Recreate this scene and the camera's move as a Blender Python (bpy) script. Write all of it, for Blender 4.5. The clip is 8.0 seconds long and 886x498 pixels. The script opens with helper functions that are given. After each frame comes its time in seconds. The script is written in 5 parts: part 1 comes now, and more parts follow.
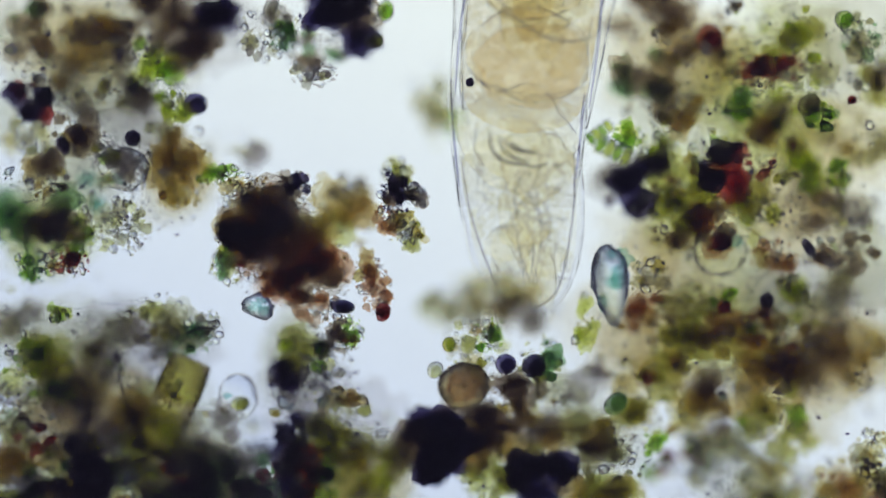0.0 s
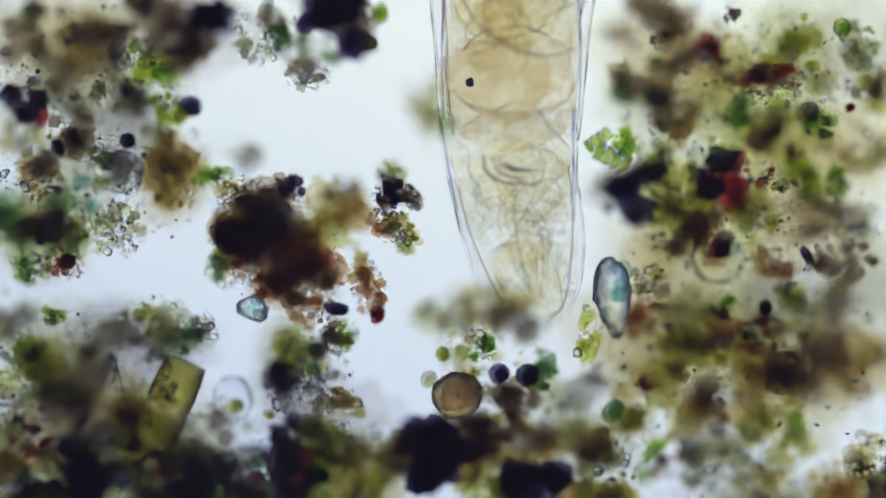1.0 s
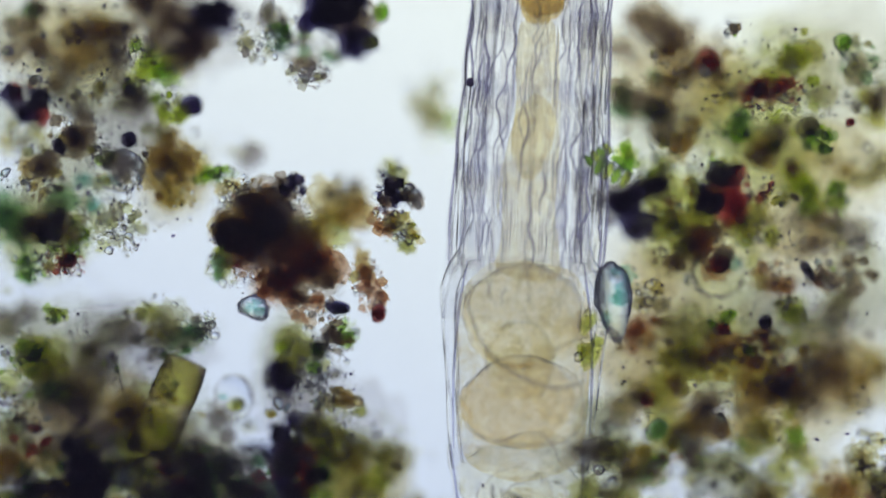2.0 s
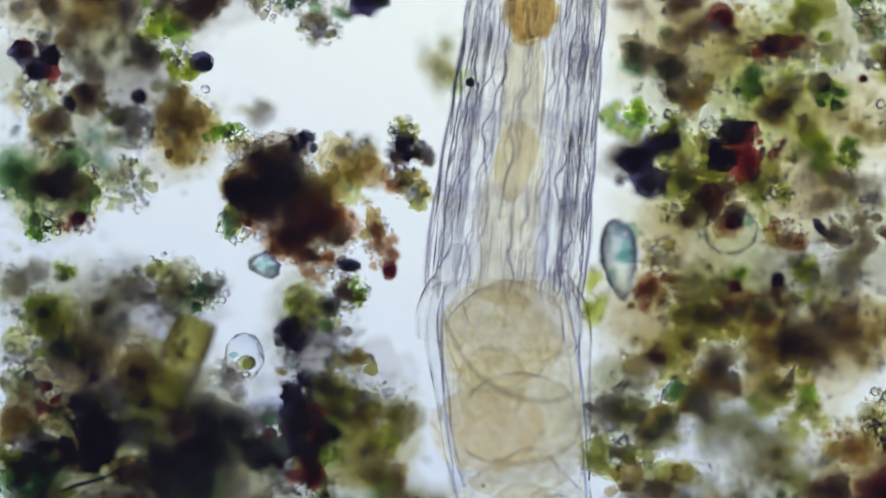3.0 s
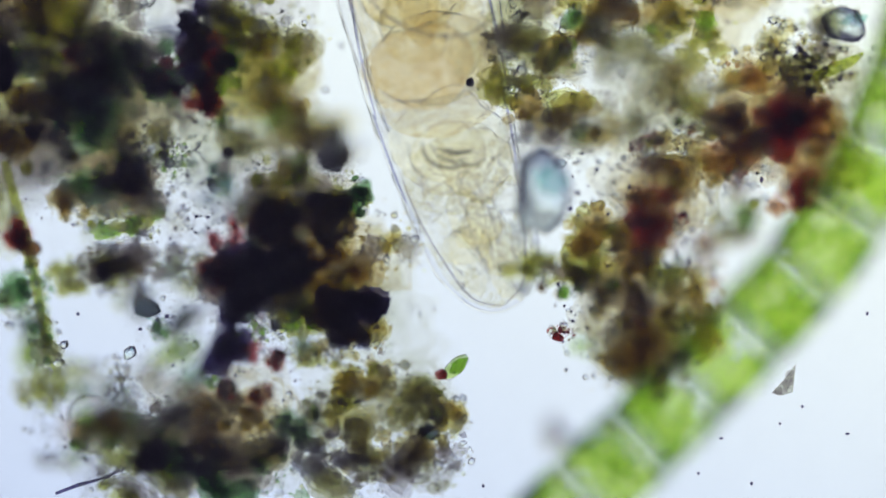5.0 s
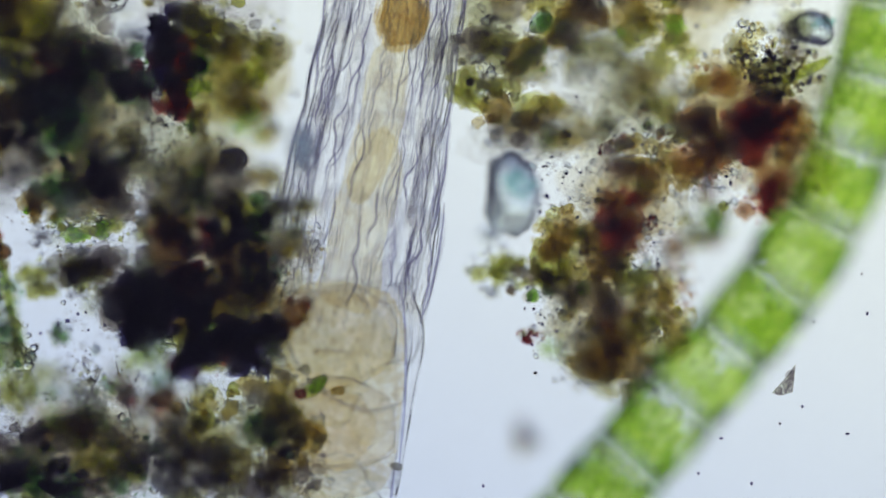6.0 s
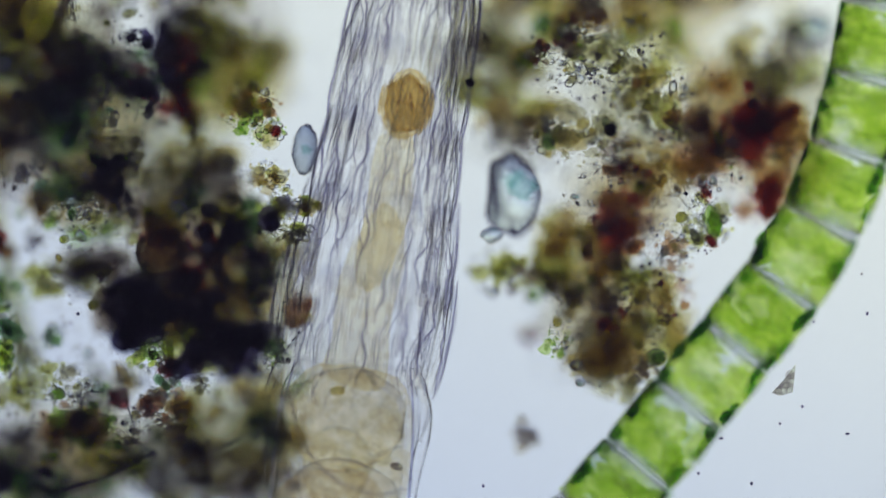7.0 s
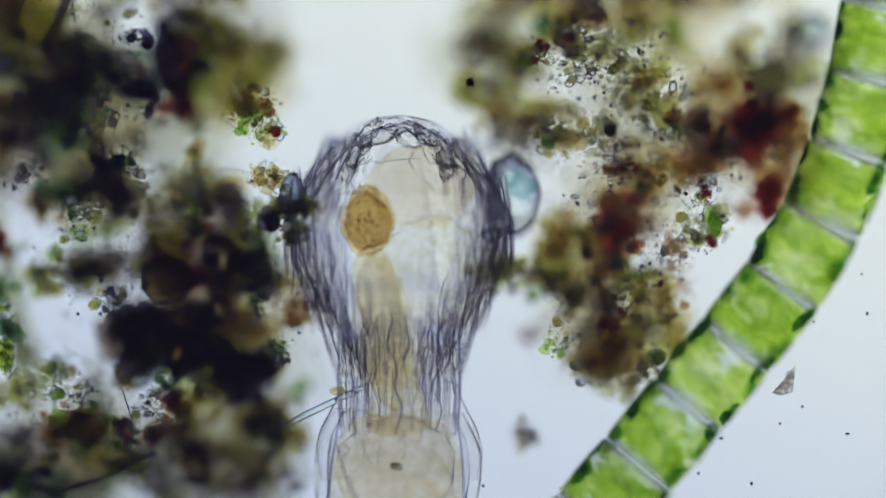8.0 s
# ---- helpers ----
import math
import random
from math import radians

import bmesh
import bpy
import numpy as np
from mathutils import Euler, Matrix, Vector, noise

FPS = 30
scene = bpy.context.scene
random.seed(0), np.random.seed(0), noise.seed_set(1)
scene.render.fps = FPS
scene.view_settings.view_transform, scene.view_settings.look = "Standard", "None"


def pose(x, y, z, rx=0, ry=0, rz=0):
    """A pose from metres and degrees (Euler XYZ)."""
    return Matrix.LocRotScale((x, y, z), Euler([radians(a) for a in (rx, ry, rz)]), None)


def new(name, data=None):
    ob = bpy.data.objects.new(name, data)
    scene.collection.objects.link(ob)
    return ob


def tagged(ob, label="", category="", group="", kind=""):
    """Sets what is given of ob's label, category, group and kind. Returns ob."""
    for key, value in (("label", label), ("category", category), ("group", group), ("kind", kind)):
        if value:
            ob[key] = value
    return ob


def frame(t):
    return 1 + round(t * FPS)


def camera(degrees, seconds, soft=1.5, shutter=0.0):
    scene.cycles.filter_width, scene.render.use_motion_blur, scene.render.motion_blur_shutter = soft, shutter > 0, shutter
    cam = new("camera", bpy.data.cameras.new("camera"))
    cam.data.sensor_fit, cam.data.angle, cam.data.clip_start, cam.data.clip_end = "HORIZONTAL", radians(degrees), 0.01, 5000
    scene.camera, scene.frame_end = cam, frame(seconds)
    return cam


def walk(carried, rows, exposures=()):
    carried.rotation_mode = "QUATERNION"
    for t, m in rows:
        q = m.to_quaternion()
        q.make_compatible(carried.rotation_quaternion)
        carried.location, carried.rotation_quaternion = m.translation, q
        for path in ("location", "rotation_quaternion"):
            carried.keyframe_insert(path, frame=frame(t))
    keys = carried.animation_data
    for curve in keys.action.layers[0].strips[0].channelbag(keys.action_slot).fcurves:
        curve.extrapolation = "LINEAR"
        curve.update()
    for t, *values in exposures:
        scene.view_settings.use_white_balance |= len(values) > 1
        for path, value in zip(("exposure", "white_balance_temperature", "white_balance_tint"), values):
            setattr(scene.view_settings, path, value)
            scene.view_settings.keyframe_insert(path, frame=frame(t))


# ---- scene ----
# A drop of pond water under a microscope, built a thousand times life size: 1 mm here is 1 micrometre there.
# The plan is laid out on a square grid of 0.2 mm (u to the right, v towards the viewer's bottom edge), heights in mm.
G = 0.0002
MM = 0.001
DEG = 12.0
REACH = 784 * G / math.tan(radians(DEG / 2))  # from the lens down to its sharp plane


def W(u, v, z=0.0):
    return Vector(((u - 784) * G, -(v - 441) * G, z * MM))


# ---- camera ----
cam = camera(DEG, 8.0, soft=1.6)
cam.data.dof.use_dof = True
cam.data.dof.focus_distance = REACH
cam.data.dof.aperture_fstop = 0.30

# seconds, drift of the slide under the lens (u, v), height of the sharp plane
STAGE = [
    (0.0, 0, 0, 0.0), (0.5, -12, -1, 0.5), (0.8, -12, 1, 1.5), (1.0, -10, 4, 2.2), (1.2, -9, 7, 4.5), (1.5, -8, 6, 5.0), (2.0, -8, 2, 2.5), (2.3, -9, 0, -1.0),
    (2.5, -8, 0, -2.0), (2.8, 0, -28, -2.0), (3.0, 12, -73, -3.0), (3.2, 28, -152, -5.0), (3.3, 42, -218, -6.0), (3.5, 50, -376, -7.0), (3.6, 52, -414, -7.0), (3.7, 52, -460, -7.0),
    (4.0, 52, -527, -7.0), (4.5, 40, -673, -6.5), (4.7, 8, -706, -6.0), (5.0, -169, -730, -5.0), (5.2, -232, -724, -4.5), (5.7, -228, -724, -3.5),
    (6.3, -220, -725, -2.0), (6.5, -220, -725, -0.5), (6.7, -220, -725, 7.0), (6.9, -220, -725, 12.0), (7.2, -220, -725, 13.5), (8.0, -220, -725, 13.5),
]


def stage_pose(du, dv, z):
    return pose(-du * G, dv * G, z * MM + REACH)


walk(cam, [(t, stage_pose(du, dv, z)) for t, du, dv, z in STAGE], [(0.0, 0.0), (2.5, 0.03), (3.5, 0.02), (4.0, 0.03), (4.5, -0.16), (4.8, 0.02), (5.0, 0.15), (5.2, 0.04), (6.3, -0.1), (6.6, -0.15), (7.5, -0.2), (8.0, -0.16)])

# ---- light: a lamp behind a round condenser under the slide ----
world = bpy.data.worlds.new("dim_room")
scene.world = world
world.use_nodes = True
# violet tint and strength set so the added glass lifts the darks
world.node_tree.nodes["Background"].inputs[0].default_value = (0.42, 0.40, 0.72, 1)
world.node_tree.nodes["Background"].inputs[1].default_value = 0.2
LAMP = 1.075
scene.cycles.transparent_max_bounces = 96
scene.cycles.max_bounces = 32
scene.cycles.transmission_bounces = 32


# ---- materials ----
def nodes_of(name):
    m = bpy.data.materials.new(name)
    m.use_nodes = True
    m.node_tree.nodes.clear()
    return m, m.node_tree.nodes, m.node_tree.links


def glow(name, near, far, strength):
    """A lamp's face, its light shading from one hue to another across it."""
    m, n, l = nodes_of(name)
    e = n.new("ShaderNodeEmission")
    o = n.new("ShaderNodeOutputMaterial")
    tex = n.new("ShaderNodeTexCoord")
    split = n.new("ShaderNodeSeparateXYZ")
    span = n.new("ShaderNodeMapRange")
    span.inputs["From Min"].default_value = -0.28
    span.inputs["From Max"].default_value = 0.28
    ramp = n.new("ShaderNodeValToRGB")
    ramp.color_ramp.elements[0].color = (*near, 1)
    ramp.color_ramp.elements[1].color = (*far, 1)
    l.new(tex.outputs["Object"], split.inputs[0])
    slant = n.new("ShaderNodeMath")
    slant.operation = "MULTIPLY_ADD"
    slant.inputs[1].default_value = 0.4
    l.new(split.outputs["X"], slant.inputs[0])
    l.new(split.outputs["Y"], slant.inputs[2])
    l.new(slant.outputs[0], span.inputs["Value"])
    l.new(span.outputs[0], ramp.inputs[0])
    l.new(ramp.outputs[0], e.inputs[0])
    e.inputs[1].default_value = strength
    l.new(e.outputs[0], o.inputs[0])
    return m


def matter(name, thick, thin, grain=0.004, solid=0.12, low=0.41, high=0.60, body=None, power=1.0):
    """Half-clear matter: light passes with a colour between thick and thin, a part of it is stopped."""
    thick, thin = ([c ** power for c in col] for col in (thick, thin))
    m, n, l = nodes_of(name)
    o = n.new("ShaderNodeOutputMaterial")
    tex = n.new("ShaderNodeTexCoord")
    info = n.new("ShaderNodeObjectInfo")
    geo = n.new("ShaderNodeNewGeometry")
    add = n.new("ShaderNodeVectorMath")
    l.new(tex.outputs["Object"], add.inputs[0])
    l.new(info.outputs["Location"], add.inputs[1])
    big = n.new("ShaderNodeTexNoise")
    big.inputs["Scale"].default_value = 0.35 / grain
    big.inputs["Detail"].default_value = 3
    big.inputs["Roughness"].default_value = 0.65
    l.new(add.outputs[0], big.inputs["Vector"])
    fine = n.new("ShaderNodeTexNoise")
    fine.inputs["Scale"].default_value = 1.8 / grain
    fine.inputs["Detail"].default_value = 4
    fine.inputs["Roughness"].default_value = 0.7
    l.new(add.outputs[0], fine.inputs["Vector"])
    grit = n.new("ShaderNodeTexVoronoi")
    grit.inputs["Scale"].default_value = 3.2 / grain
    l.new(add.outputs[0], grit.inputs["Vector"])
    fleck = n.new("ShaderNodeMath")
    fleck.operation = "MULTIPLY_ADD"
    fleck.inputs[1].default_value = 0.34
    l.new(grit.outputs["Distance"], fleck.inputs[0])
    shade = n.new("ShaderNodeMath")
    shade.operation = "SUBTRACT"
    shade.inputs[1].default_value = 0.16
    l.new(fine.outputs["Fac"], shade.inputs[0])
    l.new(shade.outputs[0], fleck.inputs[2])
    mean = n.new("ShaderNodeMath")
    mean.operation = "ADD"
    l.new(big.outputs["Fac"], mean.inputs[0])
    l.new(fleck.outputs[0], mean.inputs[1])
    rnd = n.new("ShaderNodeMath")
    rnd.operation = "ADD"
    l.new(info.outputs["Random"], rnd.inputs[0])
    l.new(geo.outputs["Random Per Island"], rnd.inputs[1])
    spread = n.new("ShaderNodeMath")
    spread.operation = "MULTIPLY_ADD"
    spread.inputs[1].default_value = 0.09
    spread.inputs[2].default_value = -0.09
    l.new(rnd.outputs[0], spread.inputs[0])
    half = n.new("ShaderNodeMath")
    half.operation = "MULTIPLY_ADD"
    half.inputs[1].default_value = 0.5
    l.new(mean.outputs[0], half.inputs[0])
    l.new(spread.outputs[0], half.inputs[2])
    ramp = n.new("ShaderNodeValToRGB")
    ramp.color_ramp.elements[0].position = low
    ramp.color_ramp.elements[1].position = high
    ramp.color_ramp.elements[0].color = (*thick, 1)
    ramp.color_ramp.elements[1].color = (*thin, 1)
    l.new(half.outputs[0], ramp.inputs[0])
    tr = n.new("ShaderNodeBsdfTransparent")
    l.new(ramp.outputs[0], tr.inputs[0])
    pr = n.new("ShaderNodeBsdfPrincipled")
    pr.inputs["Roughness"].default_value = 0.75
    pr.inputs["Base Color"].default_value = (*(body or [c * 0.6 for c in thick]), 1)
    mix = n.new("ShaderNodeMixShader")
    mix.inputs[0].default_value = solid
    l.new(tr.outputs[0], mix.inputs[1])
    l.new(pr.outputs[0], mix.inputs[2])
    l.new(mix.outputs[0], o.inputs[0])
    return m


def clear(name, tint, ior, rough=0.0, tint2=None, grain=0.006, relief=0.25):
    """Clear stuff that bends light: tint per surface, ior against water."""
    m, n, l = nodes_of(name)
    o = n.new("ShaderNodeOutputMaterial")
    pr = n.new("ShaderNodeBsdfPrincipled")
    pr.inputs["Transmission Weight"].default_value = 1.0
    pr.inputs["IOR"].default_value = ior
    pr.inputs["Roughness"].default_value = rough
    tex = n.new("ShaderNodeTexCoord")
    noi = n.new("ShaderNodeTexNoise")
    noi.inputs["Scale"].default_value = 1.0 / grain
    noi.inputs["Detail"].default_value = 4
    noi.inputs["Roughness"].default_value = 0.65
    l.new(tex.outputs["Object"], noi.inputs["Vector"])
    ramp = n.new("ShaderNodeValToRGB")
    ramp.color_ramp.elements[0].position = 0.35
    ramp.color_ramp.elements[1].position = 0.65
    ramp.color_ramp.elements[0].color = (*(tint2 or [c * 0.95 for c in tint]), 1)
    ramp.color_ramp.elements[1].color = (*tint, 1)
    l.new(noi.outputs["Fac"], ramp.inputs[0])
    l.new(ramp.outputs[0], pr.inputs["Base Color"])
    bump = n.new("ShaderNodeBump")
    bump.inputs["Strength"].default_value = relief
    bump.inputs["Distance"].default_value = 0.0006
    l.new(noi.outputs["Fac"], bump.inputs["Height"])
    l.new(bump.outputs[0], pr.inputs["Normal"])
    l.new(pr.outputs[0], o.inputs[0])
    return m


# the uneven brightness of the field is put into the lamp face's colours
M_LAMP = glow("condenser_light", (0.53, 0.63, 0.86), (0.95, 1.03, 0.95), LAMP)
# colour of the light that passes the thick and the thin spots, size of the grain, share that is stopped
PASS = {
    "dark": ((0.25, 0.195, 0.165), (0.81, 0.75, 0.65), 0.005, 0.02),
    "black": ((0.05, 0.045, 0.10), (0.31, 0.27, 0.39), 0.006, 0.03),
    "brown": ((0.431, 0.32, 0.167), (0.911, 0.86, 0.67), 0.004, 0.01),
    "rust": ((0.41, 0.215, 0.12), (0.87, 0.75, 0.58), 0.004, 0.01),
    "maroon": ((0.196, 0.04, 0.05), (0.608, 0.26, 0.22), 0.005, 0.02),
    "olive": ((0.42, 0.40, 0.17), (0.91, 0.89, 0.64), 0.004, 0.01),
    "green": ((0.25, 0.43, 0.06), (0.70, 0.83, 0.36), 0.004, 0.005),
    "deep": ((0.127, 0.26, 0.13), (0.647, 0.78, 0.52), 0.005, 0.02),
    "lime": ((0.52, 0.60, 0.11), (0.86, 0.90, 0.48), 0.004, 0.005),
    "grey": ((0.529, 0.48, 0.381), (0.941, 0.93, 0.818), 0.003, 0.01),
    "violet": ((0.402, 0.35, 0.372), (0.892, 0.87, 0.818), 0.004, 0.01),
    "tan": ((0.608, 0.5, 0.298), (0.951, 0.93, 0.744), 0.003, 0.01),
    "slate": ((0.22, 0.20, 0.235), (0.77, 0.745, 0.755), 0.005, 0.015),
    "teal": ((0.353, 0.54, 0.52), (0.833, 0.95, 0.92), 0.005, 0.01),
}


def vivid(col, k=1.28):
    """The same colour, a little purer."""
    mean = 0.3 * col[0] + 0.55 * col[1] + 0.15 * col[2]
    return tuple(min(0.97, w * mean * (c / mean) ** k) for c, w in zip(col, (0.96, 1.0, 0.98)))


PASS = {h: (vivid(a), vivid(b), g, f) if h not in ("green", "lime", "deep", "rust") else (a, b, g, f) for h, (a, b, g, f) in PASS.items()}
HUES = {h: matter(h + "_matter", *v) for h, v in PASS.items()}
for h, v in PASS.items():
    HUES["loose_" + h] = matter("loose_" + h + "_matter", *v, power=0.6 if h == "black" else 0.36)
    HUES["soft_" + h] = matter("soft_" + h + "_matter", *v, power=0.46 if h == "black" else 0.265)
for h in ("grey", "brown", "olive", "violet"):
    HUES["thin_" + h] = matter("thin_" + h + "_slime", *PASS[h], power=0.072)
M_GLASS = clear("slide_glass", (0.99, 0.995, 0.995), 1.15)
M_QUARTZ = clear("quartz", (1.0, 1.0, 1.0), 1.32, tint2=(0.80, 0.96, 0.97), grain=0.003, relief=0.35)
# added sheet: reflects the world as a faint haze over the dark parts
M_GLARE, cover_nodes, cover_links = nodes_of("cover_glass")
cover_mix = cover_nodes.new("ShaderNodeMixShader")
cover_mix.inputs[0].default_value = 0.042
cover_gloss = cover_nodes.new("ShaderNodeBsdfGlossy")
cover_gloss.inputs["Roughness"].default_value = 0.0
cover_links.new(cover_nodes.new("ShaderNodeBsdfTransparent").outputs[0], cover_mix.inputs[1])
cover_links.new(cover_gloss.outputs[0], cover_mix.inputs[2])
cover_links.new(cover_mix.outputs[0], cover_nodes.new("ShaderNodeOutputMaterial").inputs[0])
M_NUB = clear("smoky_mineral", (0.46, 0.51, 0.60), 1.2)
M_FILM = clear("thin_shell", (0.955, 0.965, 0.96), 1.09)
M_DARK_GRAIN = clear("dark_mineral", (0.16, 0.22, 0.30), 1.3)
M_SILICA = clear("silica_shell", (0.94, 0.955, 0.95), 1.2)


# ---- building tools ----
def mesh_of(name, bm, material, smooth=True):
    me = bpy.data.meshes.new(name)
    bmesh.ops.recalc_face_normals(bm, faces=bm.faces)
    for f in bm.faces:
        f.smooth = smooth
    for e in bm.edges:
        if len(e.link_faces) == 2 and e.calc_face_angle(0) > 1.0:
            e.smooth = False
    bm.to_mesh(me)
    bm.free()
    me.materials.append(material)
    return me


def part(name, bm, material, parent, label="", m=None, smooth=True):
    """Links a bmesh, or a mesh that is there, as one object under a thing or part."""
    me = bm if isinstance(bm, bpy.types.Mesh) else mesh_of(name, bm, material, smooth)
    ob = new(name, me)
    ob.parent = parent
    if m is not None:
        ob.matrix_basis = m
    return tagged(ob, label)


def empty(name, m):
    ob = new(name)
    ob.empty_display_size = 0.005
    ob.matrix_basis = m
    return ob


def lump(seed, level=3, rough=0.35, fine=0.12):
    """A ragged lump of radius about 1."""
    bm = bmesh.new()
    bmesh.ops.create_icosphere(bm, subdivisions=level, radius=1)
    off = Vector((seed * 7.3, seed * 3.1, seed * 1.7))
    for vert in bm.verts:
        d = vert.co.normalized()
        r = 1 + rough * noise.noise(d * 1.3 + off) + rough * 0.6 * noise.noise(d * 3.1 + off) + fine * noise.noise(d * 8 + off) + fine * 0.6 * noise.noise(d * 17 + off)
        vert.co = d * r
    return bm


def ball(seed, level=3, rough=0.06):
    return lump(seed, level, rough, rough * 0.4)


def tube(points, radii, sides=10, caps=True, flat=1.0):
    """A tube along points (Vectors), flattened across z by flat."""
    bm = bmesh.new()
    rings = []
    count = len(points)
    for i, p in enumerate(points):
        d = (points[min(i + 1, count - 1)] - points[max(i - 1, 0)]).normalized()
        side = d.cross(Vector((0, 0, 1)))
        if side.length < 1e-4:
            side = d.cross(Vector((0, 1, 0)))
        side.normalize()
        up = side.cross(d)
        r = radii[i] if isinstance(radii, (list, tuple)) else radii
        rings.append([bm.verts.new(p + side * (r * math.cos(a)) + up * (r * flat * math.sin(a))) for a in (2 * math.pi * k / sides for k in range(sides))])
    for a, b in zip(rings, rings[1:]):
        for k in range(sides):
            bm.faces.new((a[k], a[(k + 1) % sides], b[(k + 1) % sides], b[k]))
    if caps:
        bm.faces.new(rings[0])
        bm.faces.new(rings[-1])
    return bm


LUMPS = {}
THINGS = {}


def lump_mesh(hue, k):
    if (hue, k) not in LUMPS:
        bm = lump(k * 11 + len(hue), 3, 0.45, 0.34)
        rng = random.Random(k)
        for size in (0.80, 0.50):
            core = lump(k * 13 + int(size * 50), 2, 0.5, 0.4)
            off = Vector((rng.uniform(-0.1, 0.1), rng.uniform(-0.1, 0.1), rng.uniform(-0.1, 0.1)))
            made = {vert: bm.verts.new(vert.co * size + off) for vert in core.verts}
            for f in core.faces:
                bm.faces.new([made[vert] for vert in f.verts])
            core.free()
        LUMPS[hue, k] = mesh_of("lump", bm, HUES[hue])
    return LUMPS[hue, k]


def grain_mesh(hue, k):
    if (hue, -k) not in LUMPS:
        LUMPS[hue, -k] = mesh_of("grain", lump(k * 5 + len(hue), 2, 0.7, 0.4), HUES[hue])
    return LUMPS[hue, -k]


def turned(rng):
    return Euler((rng.uniform(0, 6.28), rng.uniform(0, 6.28), rng.uniform(0, 6.28))).to_matrix().to_4x4()


SPLINTER = (np.array([(1, 0, 0), (-0.2, 0.95, 0), (-0.9, -0.2, 0.1), (0.1, -0.9, 0), (0, 0.1, 0.8), (0.1, 0, -0.8)]),
            np.array([(0, 1, 4), (1, 2, 4), (2, 3, 4), (3, 0, 4), (1, 0, 5), (2, 1, 5), (3, 2, 5), (0, 3, 5)]))


def chips(rng, count, ru, rv, rz, low, high, material, edge=False):
    """Many small angular chips in an ellipsoid, as one mesh."""
    if material in (M_SILICA, M_FILM):
        ico = bmesh.new()
        bmesh.ops.create_icosphere(ico, subdivisions=1, radius=1)
        base = np.array([v.co[:] for v in ico.verts])
        tri = np.array([[v.index for v in f.verts] for f in ico.faces])
        ico.free()
    else:
        base, tri = SPLINTER
    vs, fs = [], []
    for i in range(count):
        d = Vector((rng.gauss(0, 1), rng.gauss(0, 1), rng.gauss(0, 1))).normalized() * (rng.uniform(0.75, 1.15) if edge else rng.random() ** 0.45 * 1.12)
        s = low * (high / low) ** (rng.random() ** 1.8)
        shape = np.array([rng.uniform(0.5, 1.3), rng.uniform(0.5, 1.0), rng.uniform(0.5, 1.0)]) * s
        q = np.array(turned(rng).to_3x3())
        jag = 1 + 0.35 * np.array([rng.random() - 0.5 for _ in range(len(base))])[:, None]
        vs.append((base * jag * shape) @ q.T + np.array([d.x * ru, d.y * rv, d.z * rz]))
        fs.append(tri + i * len(base))
    me = bpy.data.meshes.new("fine_grit")
    me.from_pydata(np.concatenate(vs).tolist(), [], np.concatenate(fs).tolist())
    me.materials.append(material)
    me.polygons.foreach_set("use_smooth", [True] * len(me.polygons))
    return me


def clump(u, v, z, ru, rv, hue, accent="brown", turn=0, name="detritus_clump", lumps=6, grains=9, fine=70, drift="", seed=0, label="", size=1.0):
    """A clump of detritus: a few ragged lumps with grains in and around it."""
    rng = random.Random(int(u * 31 + v * 17 + seed))
    rz = min(0.6 * min(ru, rv), 80) * G
    thing = empty(name, Matrix.Translation(W(u, v, z * 0.75)) @ pose(0, 0, 0, 0, 0, -turn))
    tagged(thing, label or f"ragged {LOOKS[hue]} clump of rotting plant detritus in water", "detritus", "detritus clumps")
    for i in range(int(lumps * 1.4 + 0.5)):
        h = hue if rng.random() < 0.75 else accent
        a, d = rng.uniform(0, 6.28), rng.random() ** 0.55 * 0.8
        s = rng.uniform(0.22, 0.55)
        m = Matrix.Translation((d * math.cos(a) * ru * G, d * math.sin(a) * rv * G, rng.uniform(-0.6, 0.6) * rz)) @ Matrix.Diagonal((s * ru * G, s * rv * G, s * rz * 1.2, 1)) @ turned(rng)
        part("lump", lump_mesh("soft_" + h, rng.randint(1, 5)), None, thing, m=m)
    for i in range(int(grains * 0.85)):
        h = accent if rng.random() < 0.5 else hue
        a, d = rng.uniform(0, 6.28), rng.random() ** 0.5 * 1.0
        s = rng.uniform(4, 14) * G * size
        m = Matrix.Translation((d * math.cos(a) * ru * G, d * math.sin(a) * rv * G, rng.uniform(-0.7, 0.9) * rz)) @ Matrix.Diagonal((s, s * rng.uniform(0.6, 1), s * rng.uniform(0.6, 1), 1)) @ turned(rng)
        part("grain", grain_mesh(h if rng.random() < 0.35 else "loose_" + h, rng.randint(1, 4)), None, thing, m=m)
    if fine:
        tagged(part("fine_grit", chips(rng, int(fine * 1.62), ru * G, rv * G, rz, 1.6 * G * size, 8 * G * size, HUES["loose_" + (accent if rng.random() < 0.5 else hue)]), None, thing), kind="stuff")
        tagged(part("clear_grit", chips(rng, int(fine * 0.75), ru * G, rv * G, rz, 2.0 * G * size, 12 * G * size, M_SILICA), None, thing), kind="stuff")
    if drift:
        THINGS.setdefault(drift, []).append(thing)
    return thing


LOOKS = {"dark": "dark brown", "black": "blackish", "brown": "brown", "rust": "rust-red", "maroon": "maroon", "olive": "olive-green", "green": "green", "deep": "deep green",
         "lime": "yellow-green", "grey": "pale grey", "violet": "violet-grey", "tan": "pale tan", "teal": "bluish", "slate": "slate-dark"}


